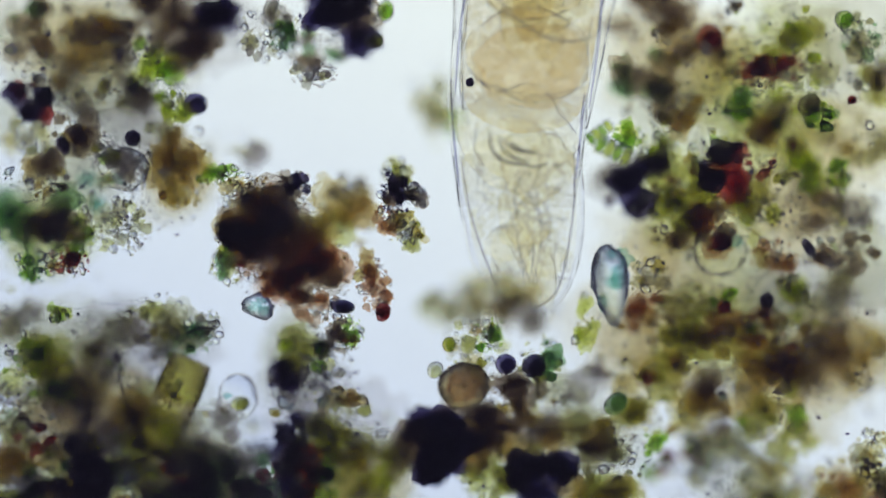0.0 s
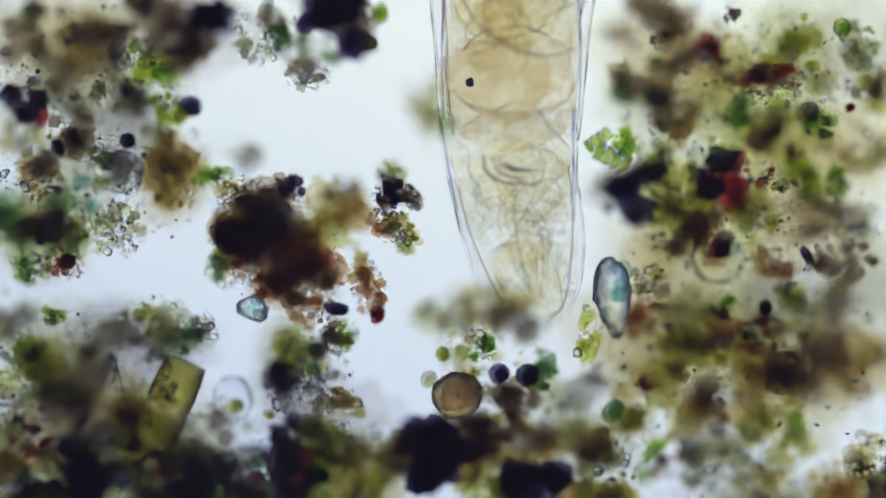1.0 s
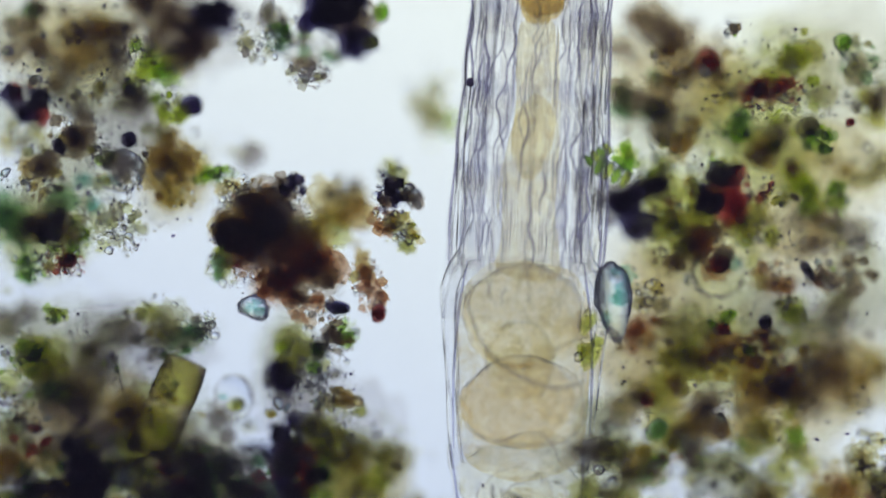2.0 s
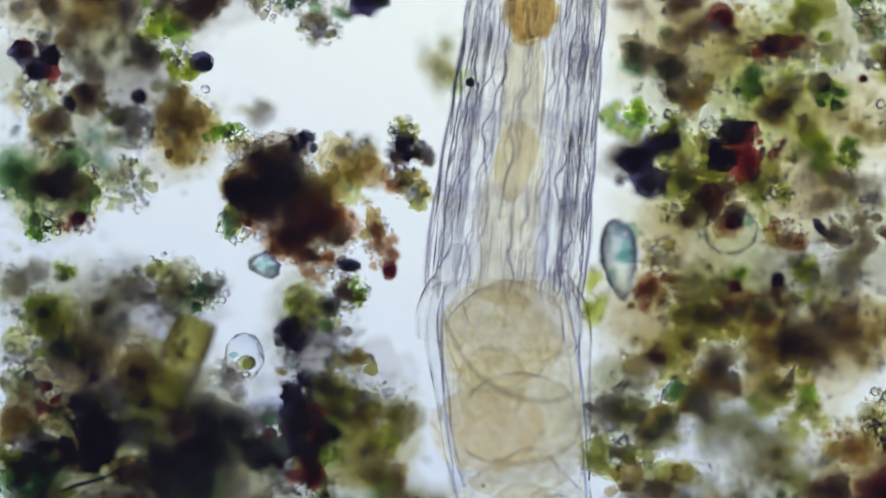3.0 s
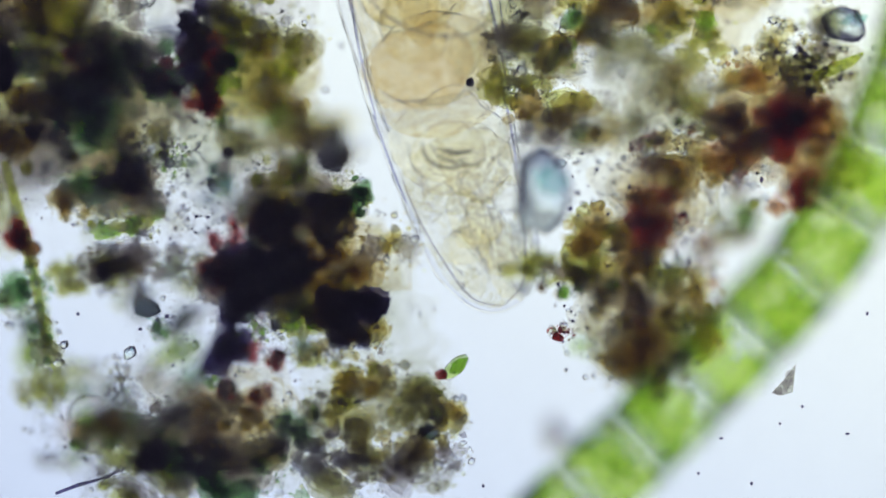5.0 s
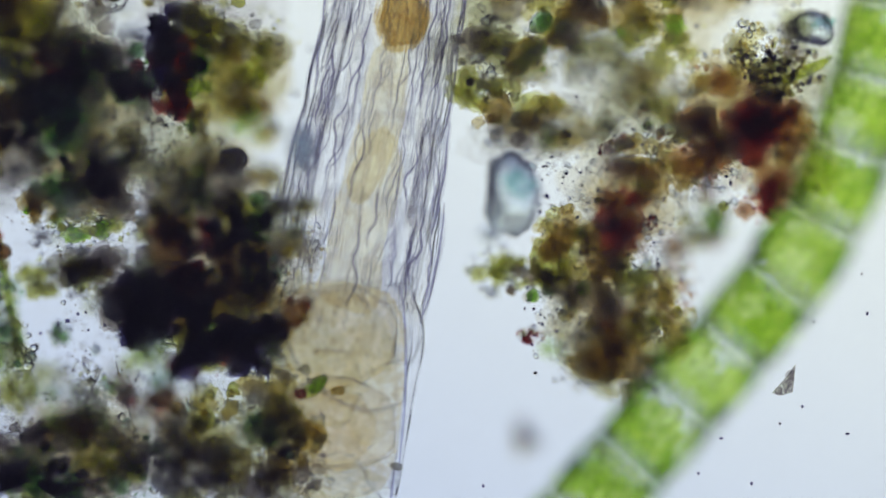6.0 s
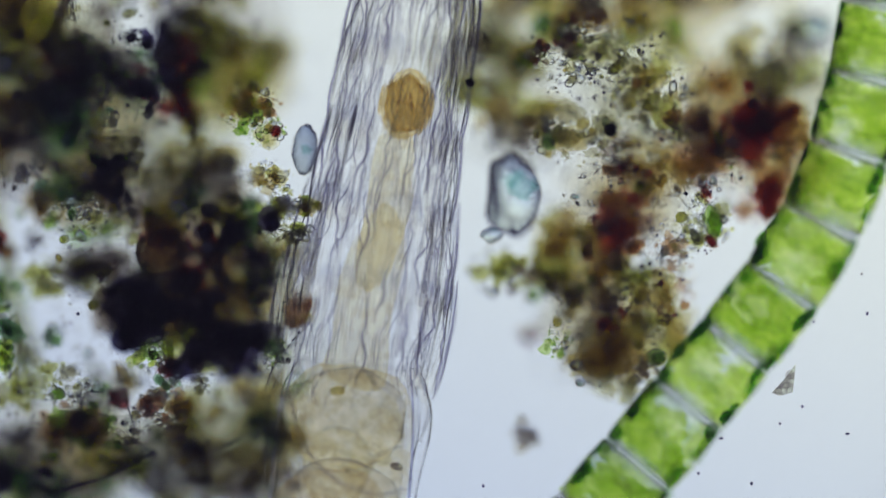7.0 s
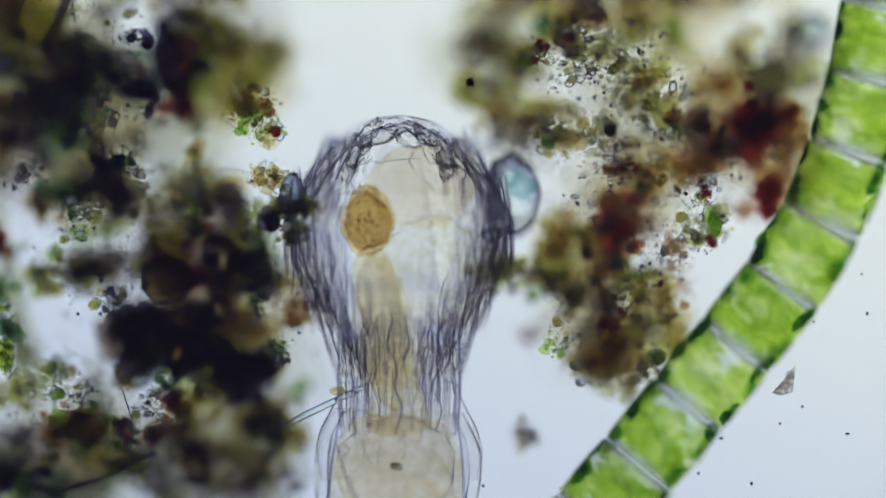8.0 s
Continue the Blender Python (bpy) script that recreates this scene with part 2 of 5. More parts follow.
def veil(u, v, z, ru, rv, hue, turn=0, drift=""):
    """A wide, thin floc, one of those that cloud the water between the clumps."""
    rng = random.Random(int(u * 13 + v * 7))
    thing = empty("detritus_floc", Matrix.Translation(W(u, v, z)) @ pose(0, 0, 0, 0, 0, -turn))
    tagged(thing, f"thin cloudy {LOOKS[hue]} floc of slime and fine debris", "detritus", "thin flocs")
    for i in range(3):
        a, d = rng.uniform(0, 6.28), rng.random() ** 0.6 * 0.6
        m = Matrix.Translation((d * math.cos(a) * ru * G, d * math.sin(a) * rv * G, rng.uniform(-4, 4) * MM)) @ Matrix.Diagonal((rng.uniform(0.5, 0.8) * ru * G, rng.uniform(0.5, 0.8) * rv * G, 6 * MM, 1)) @ Matrix.Rotation(rng.uniform(0, 6.28), 4, "Z")
        part("lump", lump_mesh("thin_" + hue, rng.randint(1, 4)), None, thing, m=m)
    tagged(part("clear_grit", chips(rng, 46, ru * G, rv * G, 14 * MM, 2 * G, 9 * G, M_SILICA), None, thing), kind="stuff")
    tagged(part("fine_grit", chips(rng, 60, ru * G, rv * G, 14 * MM, 2 * G, 9 * G, HUES["loose_" + hue]), None, thing), kind="stuff")
    if drift:
        THINGS.setdefault(drift, []).append(thing)
    return thing


def cell(u, v, z, ru, rv, hue, turn=0, drift="", seed=1, name="algal_cell", label=""):
    """A single smooth cell: a membrane with its content inside."""
    thing = empty(name, Matrix.Translation(W(u, v, z)) @ pose(0, 0, 0, 0, 0, -turn))
    tagged(thing, label or f"small {LOOKS[hue]} rounded cell in the water", "cell", "loose cells")
    rz = min(ru, rv) * G
    part("membrane", ball(seed + u % 7), M_FILM, thing, m=Matrix.Diagonal((ru * G, rv * G, rz, 1)))
    part("content", lump(seed + v % 5, 3, 0.35, 0.16), HUES["loose_" + hue], thing, m=Matrix.Diagonal((0.84 * ru * G, 0.84 * rv * G, 0.84 * rz, 1)))
    part("content", lump(seed + u % 5 + 9, 3, 0.4, 0.2), HUES[hue], thing, m=Matrix.Translation((0.15 * ru * G, -0.1 * rv * G, 0.1 * rz)) @ Matrix.Diagonal((0.6 * ru * G, 0.6 * rv * G, 0.5 * rz, 1)))
    tagged(part("fine_grit", chips(random.Random(int(u + v)), 22, 0.8 * ru * G, 0.8 * rv * G, 0.8 * rz, 1.5 * G, 4 * G, HUES["loose_" + hue]), None, thing), kind="stuff")
    if drift:
        THINGS.setdefault(drift, []).append(thing)
    return thing


def crystal(u, v, z, ru, rv, turn=0, drift="", seed=1, name="mineral_grain", mat=None, facets=True, label="clear bluish quartz grain with dark rounded edges", stain="teal"):
    """A worn, facetted mineral grain."""
    rng = random.Random(seed)
    bm = bmesh.new()
    bmesh.ops.create_icosphere(bm, subdivisions=4, radius=1)
    for i in range(26 if facets else 0):
        n = Vector((rng.gauss(0, 1), rng.gauss(0, 1), rng.gauss(0, 0.8))).normalized()
        d = rng.uniform(0.72, 0.95)
        for vert in bm.verts:
            over = vert.co.dot(n) - d
            if over > 0:
                vert.co -= n * over
    off = Vector((seed, seed * 2.0, 1.0))
    for vert in bm.verts:
        vert.co *= 1 + 0.11 * noise.noise(vert.co * 2.2 + off) + 0.06 * noise.noise(vert.co * 6 + off) + 0.02 * noise.noise(vert.co * 13 + off)
    at = Matrix.Translation(W(u, v, z)) @ pose(0, 0, 0, 0, 0, -turn)
    form = Matrix.Diagonal((ru * G, rv * G, 0.8 * min(ru, rv) * G, 1))
    ob = empty(name, at)
    part("body", bm, mat or M_QUARTZ, ob, m=form)
    for k in range((6 if ru < 40 else 2) if ru > 25 and facets else 1):
        d = Vector((rng.gauss(0, 0.35), rng.gauss(0, 0.4), rng.uniform(-0.3, 0.3)))
        size = rng.uniform(0.15, 0.4)
        part("inclusion", lump(seed + k, 3, 0.8, 0.5), HUES[("loose_" if ru < 40 else "soft_") + stain], ob, m=form @ Matrix.Translation(d) @ Matrix.Diagonal((size, size * 0.6, size * 0.5, 1)))
    tagged(ob, label, "mineral grain")
    if drift:
        THINGS.setdefault(drift, []).append(ob)
    return ob


def slab(name, x0, x1, y0, y1, z0, z1, material, label):
    bm = bmesh.new()
    bmesh.ops.create_cube(bm, size=1)
    for vert in bm.verts:
        vert.co = Vector(((x0 + x1) / 2 + vert.co.x * (x1 - x0), (y0 + y1) / 2 + vert.co.y * (y1 - y0), (z0 + z1) / 2 + vert.co.z * (z1 - z0)))
    bmesh.ops.bevel(bm, geom=list(bm.edges), offset=0.004, segments=2, affect="EDGES", profile=0.5)
    ob = new(name, mesh_of(name, bm, material, False))
    return tagged(ob, label, "slide", kind="structure")


# ---- structure: the slide and the condenser below it ----
slab("ground", -0.55, 0.65, -0.55, 0.45, -0.10, -0.026, M_GLASS, "clear glass microscope slide under the water film")
# unseen sheet, added only for its veiling haze
slab("cover_glass", -0.5, 0.6, -0.5, 0.4, 0.075, 0.085, M_GLARE, "thin clear sheet added over the drop to reflect a faint haze")
bm = bmesh.new()
bmesh.ops.create_circle(bm, cap_ends=True, segments=96, radius=0.52)
condenser = new("backdrop", mesh_of("backdrop", bm, M_LAMP, False))
walk(condenser, [(t, pose(-du * G, dv * G, -1.2)) for t, du, dv, z in STAGE])
tagged(condenser, "round condenser lens of the microscope lamp, its glow graded from dim blue to white", "lamp", kind="structure")
# ---- the green filament of algae ----
M_WALL = clear("cell_wall", (0.88, 0.93, 0.93), 1.07)
M_SEPTUM = clear("cross_wall", (0.72, 0.77, 0.76), 1.08)
M_CHLORO = matter("chloroplast", (0.40, 0.58, 0.05), (0.88, 0.96, 0.46), 0.006, 0.005, power=0.50)

M_CHLORO_DARK = matter("dense_chloroplast", (0.10, 0.30, 0.05), (0.45, 0.70, 0.18), 0.004, 0.01, power=0.95)


def spline(points, s):
    """A point on a smooth line through points, s from 0 to their count less one."""
    i = min(int(s), len(points) - 2)
    f = s - i
    p0, p1, p2, p3 = (points[max(0, min(len(points) - 1, i + k))] for k in (-1, 0, 1, 2))
    return 0.5 * ((2 * p1) + (p2 - p0) * f + (2 * p0 - 5 * p1 + 4 * p2 - p3) * f * f + (3 * p1 - p0 - 3 * p2 + p3) * f ** 3)


def filament():
    line = [W(u + 220, v + 725, 19.5) for u, v in ((815, 1190), (945, 1036), (1075, 882), (1190, 745), (1300, 610), (1388, 495), (1460, 370), (1518, 210), (1552, 60), (1570, -90), (1580, -240))]
    thing = empty("algal_filament", Matrix.Translation(line[4]))
    tagged(thing, "bright green unbranched algal filament of short cells", "alga")
    THINGS.setdefault("filament", []).append(thing)
    r = 78 * G
    samples = [spline(line, s / 40) for s in range(40 * (len(line) - 1) + 1)]
    dist = [0.0]
    for a, b in zip(samples, samples[1:]):
        dist.append(dist[-1] + (b - a).length)
    rng = random.Random(4)
    mark = min(range(len(samples)), key=lambda i: (samples[i] - W(1595, 1230, 19.5)).length)
    start = dist[mark] % (134 * G)
    origin = line[4]
    while start < dist[-1] - 0.03:
        length = 134 * G
        span = [p - origin for p, d in zip(samples, dist) if start <= d <= start + length]
        start += length
        if len(span) < 4:
            continue
        span = span[::max(1, len(span) // 12)] + [span[-1]]
        count = len(span)
        radii = [r * (0.93 + 0.07 * max(0.0, math.sin(math.pi * i / (count - 1))) ** 0.5) for i in range(count)]
        wall = part("cell_wall", tube(span, radii, 40), M_WALL, thing)
        # chloroplast: a ragged, lobed lining just inside the wall
        inner = [span[0].lerp(span[-1], f) for f in [0.06 + 0.88 * k / 24 for k in range(25)]]
        bm = tube(inner, [r * 0.86] * 25, 48, False)
        seed = rng.uniform(0, 90)
        kill = []
        for f in bm.faces:
            p = f.calc_center_median()
            if noise.noise(p * 95 + Vector((seed, 0, 0))) + 0.35 * noise.noise(p * 260 + Vector((0, seed, 0))) < -0.27:
                kill.append(f)
        bmesh.ops.delete(bm, geom=kill, context="FACES")
        for vert in bm.verts:
            vert.co += Vector((noise.noise(vert.co * 170), noise.noise(vert.co * 170 + Vector((9, 0, 0))), noise.noise(vert.co * 170 + Vector((0, 9, 0))))) * 0.0022
        bmesh.ops.solidify(bm, geom=list(bm.faces), thickness=0.0012)
        part("chloroplast", bm, M_CHLORO, wall)
        for end, way in ((0, 1), (-1, -1)):
            d = (span[-1] - span[0]).normalized() * way
            ring = [span[end] + d * (g * G) for g in (3.0, 4.6, 6.2)]
            part("cross_wall", tube(ring, [r * 0.86, r * 0.89, r * 0.86], 24), M_SEPTUM, wall)
        along = (span[-1] - span[0]).normalized()
        side = along.cross(Vector((0, 0, 1)))
        for k in range(3):
            f = rng.uniform(0.2, 0.8)
            pts = [span[0].lerp(span[-1], f + rng.uniform(-0.12, 0.12)) + side * (g * r) + Vector((0, 0, 0.5 * r)) for g in (-0.75, -0.4, 0, 0.4, 0.75)]
            part("thread", tube([spline(pts, i / 4) for i in range(17)], 2.2 * G, 8), M_CHLORO_DARK, wall)
        for k in range(9):
            p = span[0].lerp(span[-1], rng.uniform(0.05, 0.95)) + side * (rng.choice((-1, 1)) * rng.uniform(0.72, 0.9) * r) + Vector((0, 0, rng.uniform(-0.3, 0.4) * r))
            m = Matrix.Translation(p) @ Matrix.Rotation(math.atan2(along.y, along.x), 4, "Z") @ Matrix.Diagonal((rng.uniform(10, 26) * G, rng.uniform(5, 11) * G, 9 * G, 1))
            part("chloroplast_lobe", lump(k + int(seed), 3, 0.4, 0.2), M_CHLORO_DARK, wall, m=m)
        for k in range(3):
            p = inner[rng.randint(5, 19)] + Vector((rng.uniform(-0.5, 0.5) * r, rng.uniform(-0.5, 0.5) * r, 0.6 * r))
            part("pyrenoid", ball(k + 2, 2), M_CHLORO, wall, m=Matrix.Translation(p) @ Matrix.Scale(rng.uniform(6, 9) * G, 4))


filament()
# ---- a barrel-shaped golden alga ----
M_GOLD = clear("golden_shell", (0.80, 0.74, 0.50), 1.20, tint2=(0.66, 0.58, 0.36))


def barrel_alga():
    thing = empty("barrel_alga", Matrix.Translation(W(305, 720, 4)) @ pose(0, 0, 0, 0, 0, -23))
    tagged(thing, "olive-gold barrel-shaped diatom lying on the detritus", "diatom")
    ys = [-92, -90, -60, -30, 0, 30, 60, 90, 92]
    rs = [30, 37, 41, 42, 40, 42, 41, 37, 30]
    part("shell", tube([Vector((0, y * G, 0)) for y in ys], [r * G for r in rs], 28), M_GOLD, thing)
    for y, h in ((48, 40), (-42, 44)):
        part("chloroplast", lump(h, 3, 0.16, 0.06), HUES["loose_lime"], thing, m=Matrix.Translation((0, y * G, 0)) @ Matrix.Diagonal((36 * G, h * G, 30 * G, 1)))
    part("inner_wall", tube([Vector((0, y * G, 0)) for y in (-88, -50, 0, 50, 88)], [r * G for r in (34, 37, 36, 37, 34)], 24), HUES["loose_brown"], thing)
    part("spot", ball(3, 2), HUES["black"], thing, m=Matrix.Translation((-22 * G, -82 * G, 20 * G)) @ Matrix.Scale(9 * G, 4))


def round_shell():
    thing = empty("testate_shell", Matrix.Translation(W(820, 683, 2)))
    tagged(thing, "brown round shell of a testate amoeba with a rim", "shell")
    part("shell", ball(4, 4, 0.08), M_GOLD, thing, m=Matrix.Diagonal((46 * G, 42 * G, 36 * G, 1)))
    part("content", lump(6, 4, 0.3, 0.14), HUES["loose_dark"], thing, m=Matrix.Diagonal((40 * G, 36 * G, 30 * G, 1)))
    part("core", lump(7, 4, 0.35, 0.2), HUES["loose_rust"], thing, m=Matrix.Diagonal((26 * G, 22 * G, 20 * G, 1)))
    tagged(part("fine_grit", chips(random.Random(5), 90, 40 * G, 36 * G, 30 * G, 1.5 * G, 7 * G, HUES["loose_rust"]), None, thing), kind="stuff")
    tagged(part("clear_grit", chips(random.Random(6), 60, 42 * G, 38 * G, 32 * G, 2 * G, 6 * G, M_SILICA), None, thing), kind="stuff")
    THINGS.setdefault("front", []).append(thing)


barrel_alga()
round_shell()
# ---- the creature: a rotifer that creeps by stretching and drawing itself together ----
M_CUTICLE = clear("clear_cuticle", (0.985, 0.983, 0.985), 1.06, grain=0.003)
M_PLEAT = clear("pleated_cuticle", (0.986, 0.982, 0.984), 1.19, grain=0.004)
# darkness where folds and edges bend light away, put into tinted tubes
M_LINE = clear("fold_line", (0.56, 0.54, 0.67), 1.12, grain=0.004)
M_FLESH = clear("cream_tissue", (0.985, 0.975, 0.92), 1.024, tint2=(0.955, 0.93, 0.84), grain=0.004)
M_STOMACH = clear("tan_stomach", (0.98, 0.95, 0.875), 1.032, tint2=(0.955, 0.90, 0.785), grain=0.005)
M_GUT = matter("yellow_gut", (0.74, 0.64, 0.42), (0.93, 0.88, 0.70), 0.004, 0.002, power=0.36)
M_ORANGE = matter("orange_gland", (0.45, 0.30, 0.09), (0.85, 0.70, 0.40), 0.003, 0.005, power=0.36)
M_TAN_FILL = matter("tan_body_fluid", (0.78, 0.66, 0.41), (0.98, 0.94, 0.82), 0.004, 0.002, low=0.43, high=0.58, power=0.38)
M_CREAM_FILL = matter("cream_body_fluid", (0.74, 0.68, 0.46), (1.0, 0.99, 0.93), 0.003, 0.002, low=0.44, high=0.57, power=0.36)
M_JAW = clear("jaw_chitin", (0.40, 0.38, 0.36), 1.16)
M_MEMBRANE = clear("thin_membrane", (0.99, 0.985, 0.97), 1.03)
M_WRINKLE = clear("fine_wrinkle", (0.82, 0.80, 0.82), 1.06)
M_SEAM = clear("seam_line", (0.72, 0.71, 0.75), 1.10)
M_LOBE = matter("tan_gut_lobe", (0.68, 0.48, 0.24), (0.93, 0.82, 0.60), 0.006, 0.002, power=0.15)
# the body's dark refracted outline, put into the tint of thin tubes
M_EDGE = clear("violet_outline", (0.66, 0.66, 0.80), 1.07)

rotifer = empty("rotifer", pose(0, 0, 0))
tagged(rotifer, "translucent cream rotifer with folded cuticle creeping between debris", "rotifer")
FLAT = 0.32  # how flat the trunk is pressed, and its rear sleeves
FLAT_REAR = 0.22


def shell(ys, rs, folds, seed, thick=0.0007, sides=56, lean=None):
    """A thin-walled sleeve along y with lengthwise folds."""
    bm = bmesh.new()
    rings = []
    for i, (y, r) in enumerate(zip(ys, rs)):
        ring = []
        for k in range(sides):
            a = 2 * math.pi * k / sides
            d = Vector((math.cos(a) * 2, math.sin(a) * 2, y * 0.004 + seed))
            f = 1 + folds * noise.noise(d * 2.3) + folds * 0.5 * noise.noise(d * 5)
            ring.append(bm.verts.new(((r * f * math.cos(a)) * G + (lean[i] * G if lean else 0), y * G, r * f * FLAT * math.sin(a) * G)))
        rings.append(ring)
    for a, b in zip(rings, rings[1:]):
        for k in range(sides):
            bm.faces.new((a[k], a[(k + 1) % sides], b[(k + 1) % sides], b[k]))
    if rs[0] < 8:
        bm.faces.new(rings[0])
    bmesh.ops.recalc_face_normals(bm, faces=bm.faces)
    bmesh.ops.solidify(bm, geom=list(bm.faces), thickness=thick)
    return bm


def smooth_list(points, count):
    """count (y, r) pairs on a smooth line through a few."""
    vs = [Vector((y, r, 0)) for y, r in points]
    return [spline(vs, i * (len(vs) - 1) / (count - 1)) for i in range(count)]


def profile(points, count=24):
    got = smooth_list(points, count)
    return [p.x for p in got], [p.y for p in got]


def blob_part(name, parent, material, x, y, z, rx, ry, rz, seed, rough=0.10, turn=0):
    z, rz = z * 0.55, rz * 0.6
    return part(name, lump(seed, 4, rough, 0.03), material, parent, m=Matrix.Translation((x * G, y * G, z * G)) @ pose(0, 0, 0, 0, 0, turn) @ Matrix.Diagonal((rx * G, ry * G, rz * G, 1)))


def seam(parent, points, r=1.6, material=None, name="seam"):
    pts = [Vector((x * G, y * G, z * 0.55 * G)) for x, y, z in points]
    fine = [spline(pts, i * (len(pts) - 1) / 20) for i in range(21)]
    return part(name, tube(fine, [r * G * (0.2 + 0.8 * math.sin(math.pi * (i + 0.3) / 20.6) ** 0.5) for i in range(21)], 8), material or M_SEAM, parent)


def fill(parent, points, material, seed):
    """Body fluid and tissue that fill a sleeve."""
    ys, rs = profile(points, 20)
    bm = tube([Vector((0, y * G, 0)) for y in ys], [r * G for r in rs], 40, True, FLAT * 0.85)
    for vert in bm.verts:
        vert.co *= 1 + 0.03 * noise.noise(vert.co * 120 + Vector((seed, 0, 0)))
    return part("tissue", bm, material, parent)


def crinkles(parent, count, y0, y1, half, z, seed, low=0.7, high=1.6, lean=0.35, reach=60, material=None):
    """Fine wrinkles seen through the skin."""
    material = material or M_WRINKLE
    rng = random.Random(seed)
    for n in range(count):
        x, y, a = rng.uniform(-1, 1) * half, rng.uniform(y0, y1), rng.gauss(0, lean)
        long = rng.uniform(0.3, 1) * reach
        pts = []
        for i in range(5):
            f = i / 4 - 0.5
            pts.append((x + math.sin(a) * long * f + rng.uniform(-5, 5), y + math.cos(a) * long * f + rng.uniform(-3, 3), z * rng.uniform(0.6, 1.1)))
        seam(parent, pts, rng.uniform(low, high), material, name="wrinkle")


def make_trunk():
    # upper trunk: from the joint over the jaws to the waist
    ys, rs = profile([(-40, 119), (20, 128), (80, 134), (190, 144), (270, 143), (335, 112)])
    upper = part("upper_trunk", shell(ys, rs, 0.035, 1.0), M_CUTICLE, rotifer, "clear trunk with two large stomach lobes")
    ys, rs = profile([(-30, 106), (20, 113), (80, 118), (190, 124), (270, 122), (330, 100)])
    part("inner_sleeve", shell(ys, rs, 0.05, 7.0), M_CUTICLE, upper)
    fill(upper, [(-62, 4), (-54, 46), (-30, 92), (20, 112), (80, 116), (190, 119), (270, 112), (310, 84), (326, 40), (330, 4)], M_TAN_FILL, 1.0)
    crinkles(upper, 22, -5, 310, 100, 75, 41, 0.6, 1.2, 0.5, 70)
    blob_part("stomach_lobe", upper, M_STOMACH, -2, 232, 0, 104, 92, 70, 3)
    blob_part("stomach_lobe", upper, M_STOMACH, 4, 78, 4, 108, 84, 72, 5)
    blob_part("tissue", upper, M_FLESH, 60, 150, -20, 50, 110, 40, 8)
    seam(upper, [(-108, 272, 55), (-74, 184, 72), (-12, 128, 80), (60, 106, 74), (112, 122, 55)], 3.6)
    seam(upper, [(-100, 40, 55), (-60, 14, 75), (20, 4, 80), (105, 30, 55)], 2.4)
    seam(upper, [(40, 160, 78), (75, 185, 68), (112, 200, 40)], 1.8)
    # painted dark outline down both sides
    for x in (-119, 119):
        seam(upper, [(x, -5, 10), (x * 1.03, 120, 12), (x * 0.97, 240, 12), (x * 0.86, 330, 10)], 2.6, M_EDGE)

    # middle: the jaws
    ys, rs = profile([(-105, 104), (-40, 110), (0, 116), (60, 121), (95, 122)])
    middle = part("middle_trunk", shell(ys, rs, 0.04, 2.0), M_CUTICLE, rotifer, "clear front trunk with the chewing jaws inside")
    fill(middle, [(-112, 4), (-104, 50), (-70, 92), (0, 106), (60, 108), (90, 70), (102, 4)], M_CREAM_FILL, 2.0)
    crinkles(middle, 10, -90, 85, 95, 70, 42, 0.5, 1.1, 0.9, 50)
    crinkles(middle, 12, -90, 60, 90, 70, 46, 0.7, 1.4, 2.5, 36, M_SEAM)
    blob_part("tissue", middle, M_FLESH, 0, 20, 0, 100, 90, 66, 11, 0.2)
    blob_part("tissue", middle, M_FLESH, 35, -30, 10, 60, 70, 60, 12, 0.25)
    blob_part("pharynx", middle, M_FLESH, -6, 0, 30, 66, 52, 40, 13, 0.12)
    seam(middle, [(-48, 26, 60), (-45, -4, 64), (-20, -26, 66), (24, -31, 64)], 3.0, M_JAW, "jaw")
    seam(middle, [(-33, 20, 62), (-26, -3, 66), (-6, -17, 66), (26, -22, 64)], 2.0, M_JAW, "jaw")
    seam(middle, [(-14, 8, 66), (6, -5, 68), (34, -10, 66)], 4.2, M_JAW, "jaw")
    seam(middle, [(8, -22, 66), (30, -35, 62), (54, -27, 60)], 2.2, M_JAW, "jaw")
    seam(middle, [(-24, 14, 66), (-12, -2, 68), (12, -12, 66)], 2.0, M_JAW, "jaw")
    for k in range(1):
        seam(middle, [(-70 + 9 * k, 34, 50), (-76 + 9 * k, 0, 52), (-58 + 9 * k, -34, 54)], 1.4)
    # outline tubes again, tinted dark
    for x in (-110, 110):
        seam(middle, [(x * 0.92, -70, 8), (x, 0, 8), (x * 1.07, 100, 8)], 2.4, M_EDGE)

    # front end
    ys, rs = profile([(-274, 6), (-266, 34), (-236, 66), (-172, 95), (-80, 108), (20, 114)], 30)
    front = part("front_end", shell(ys, rs, 0.045, 3.0), M_CUTICLE, rotifer, "tapering wrinkled front end")
    fill(front, [(-264, 12), (-234, 56), (-172, 85), (-80, 97), (0, 100), (40, 70), (56, 4)], M_CREAM_FILL, 3.0)
    crinkles(front, 20, -225, 0, 74, 60, 43, 0.5, 1.5, 0.6, 80)
    crinkles(front, 34, -230, 10, 78, 62, 45, 0.8, 1.7, 2.5, 34, M_SEAM)
    rng = random.Random(8)
    for k in range(9):
        y = rng.uniform(-215, -20)
        w = 50 + (y + 215) * 0.22
        blob_part("tissue", front, M_FLESH, rng.uniform(-0.5, 0.5) * w, y, rng.uniform(-20, 30), rng.uniform(24, 46), rng.uniform(30, 60), 30, 20 + k, 0.25)
    for k in range(7):
        x = rng.uniform(-50, 50)
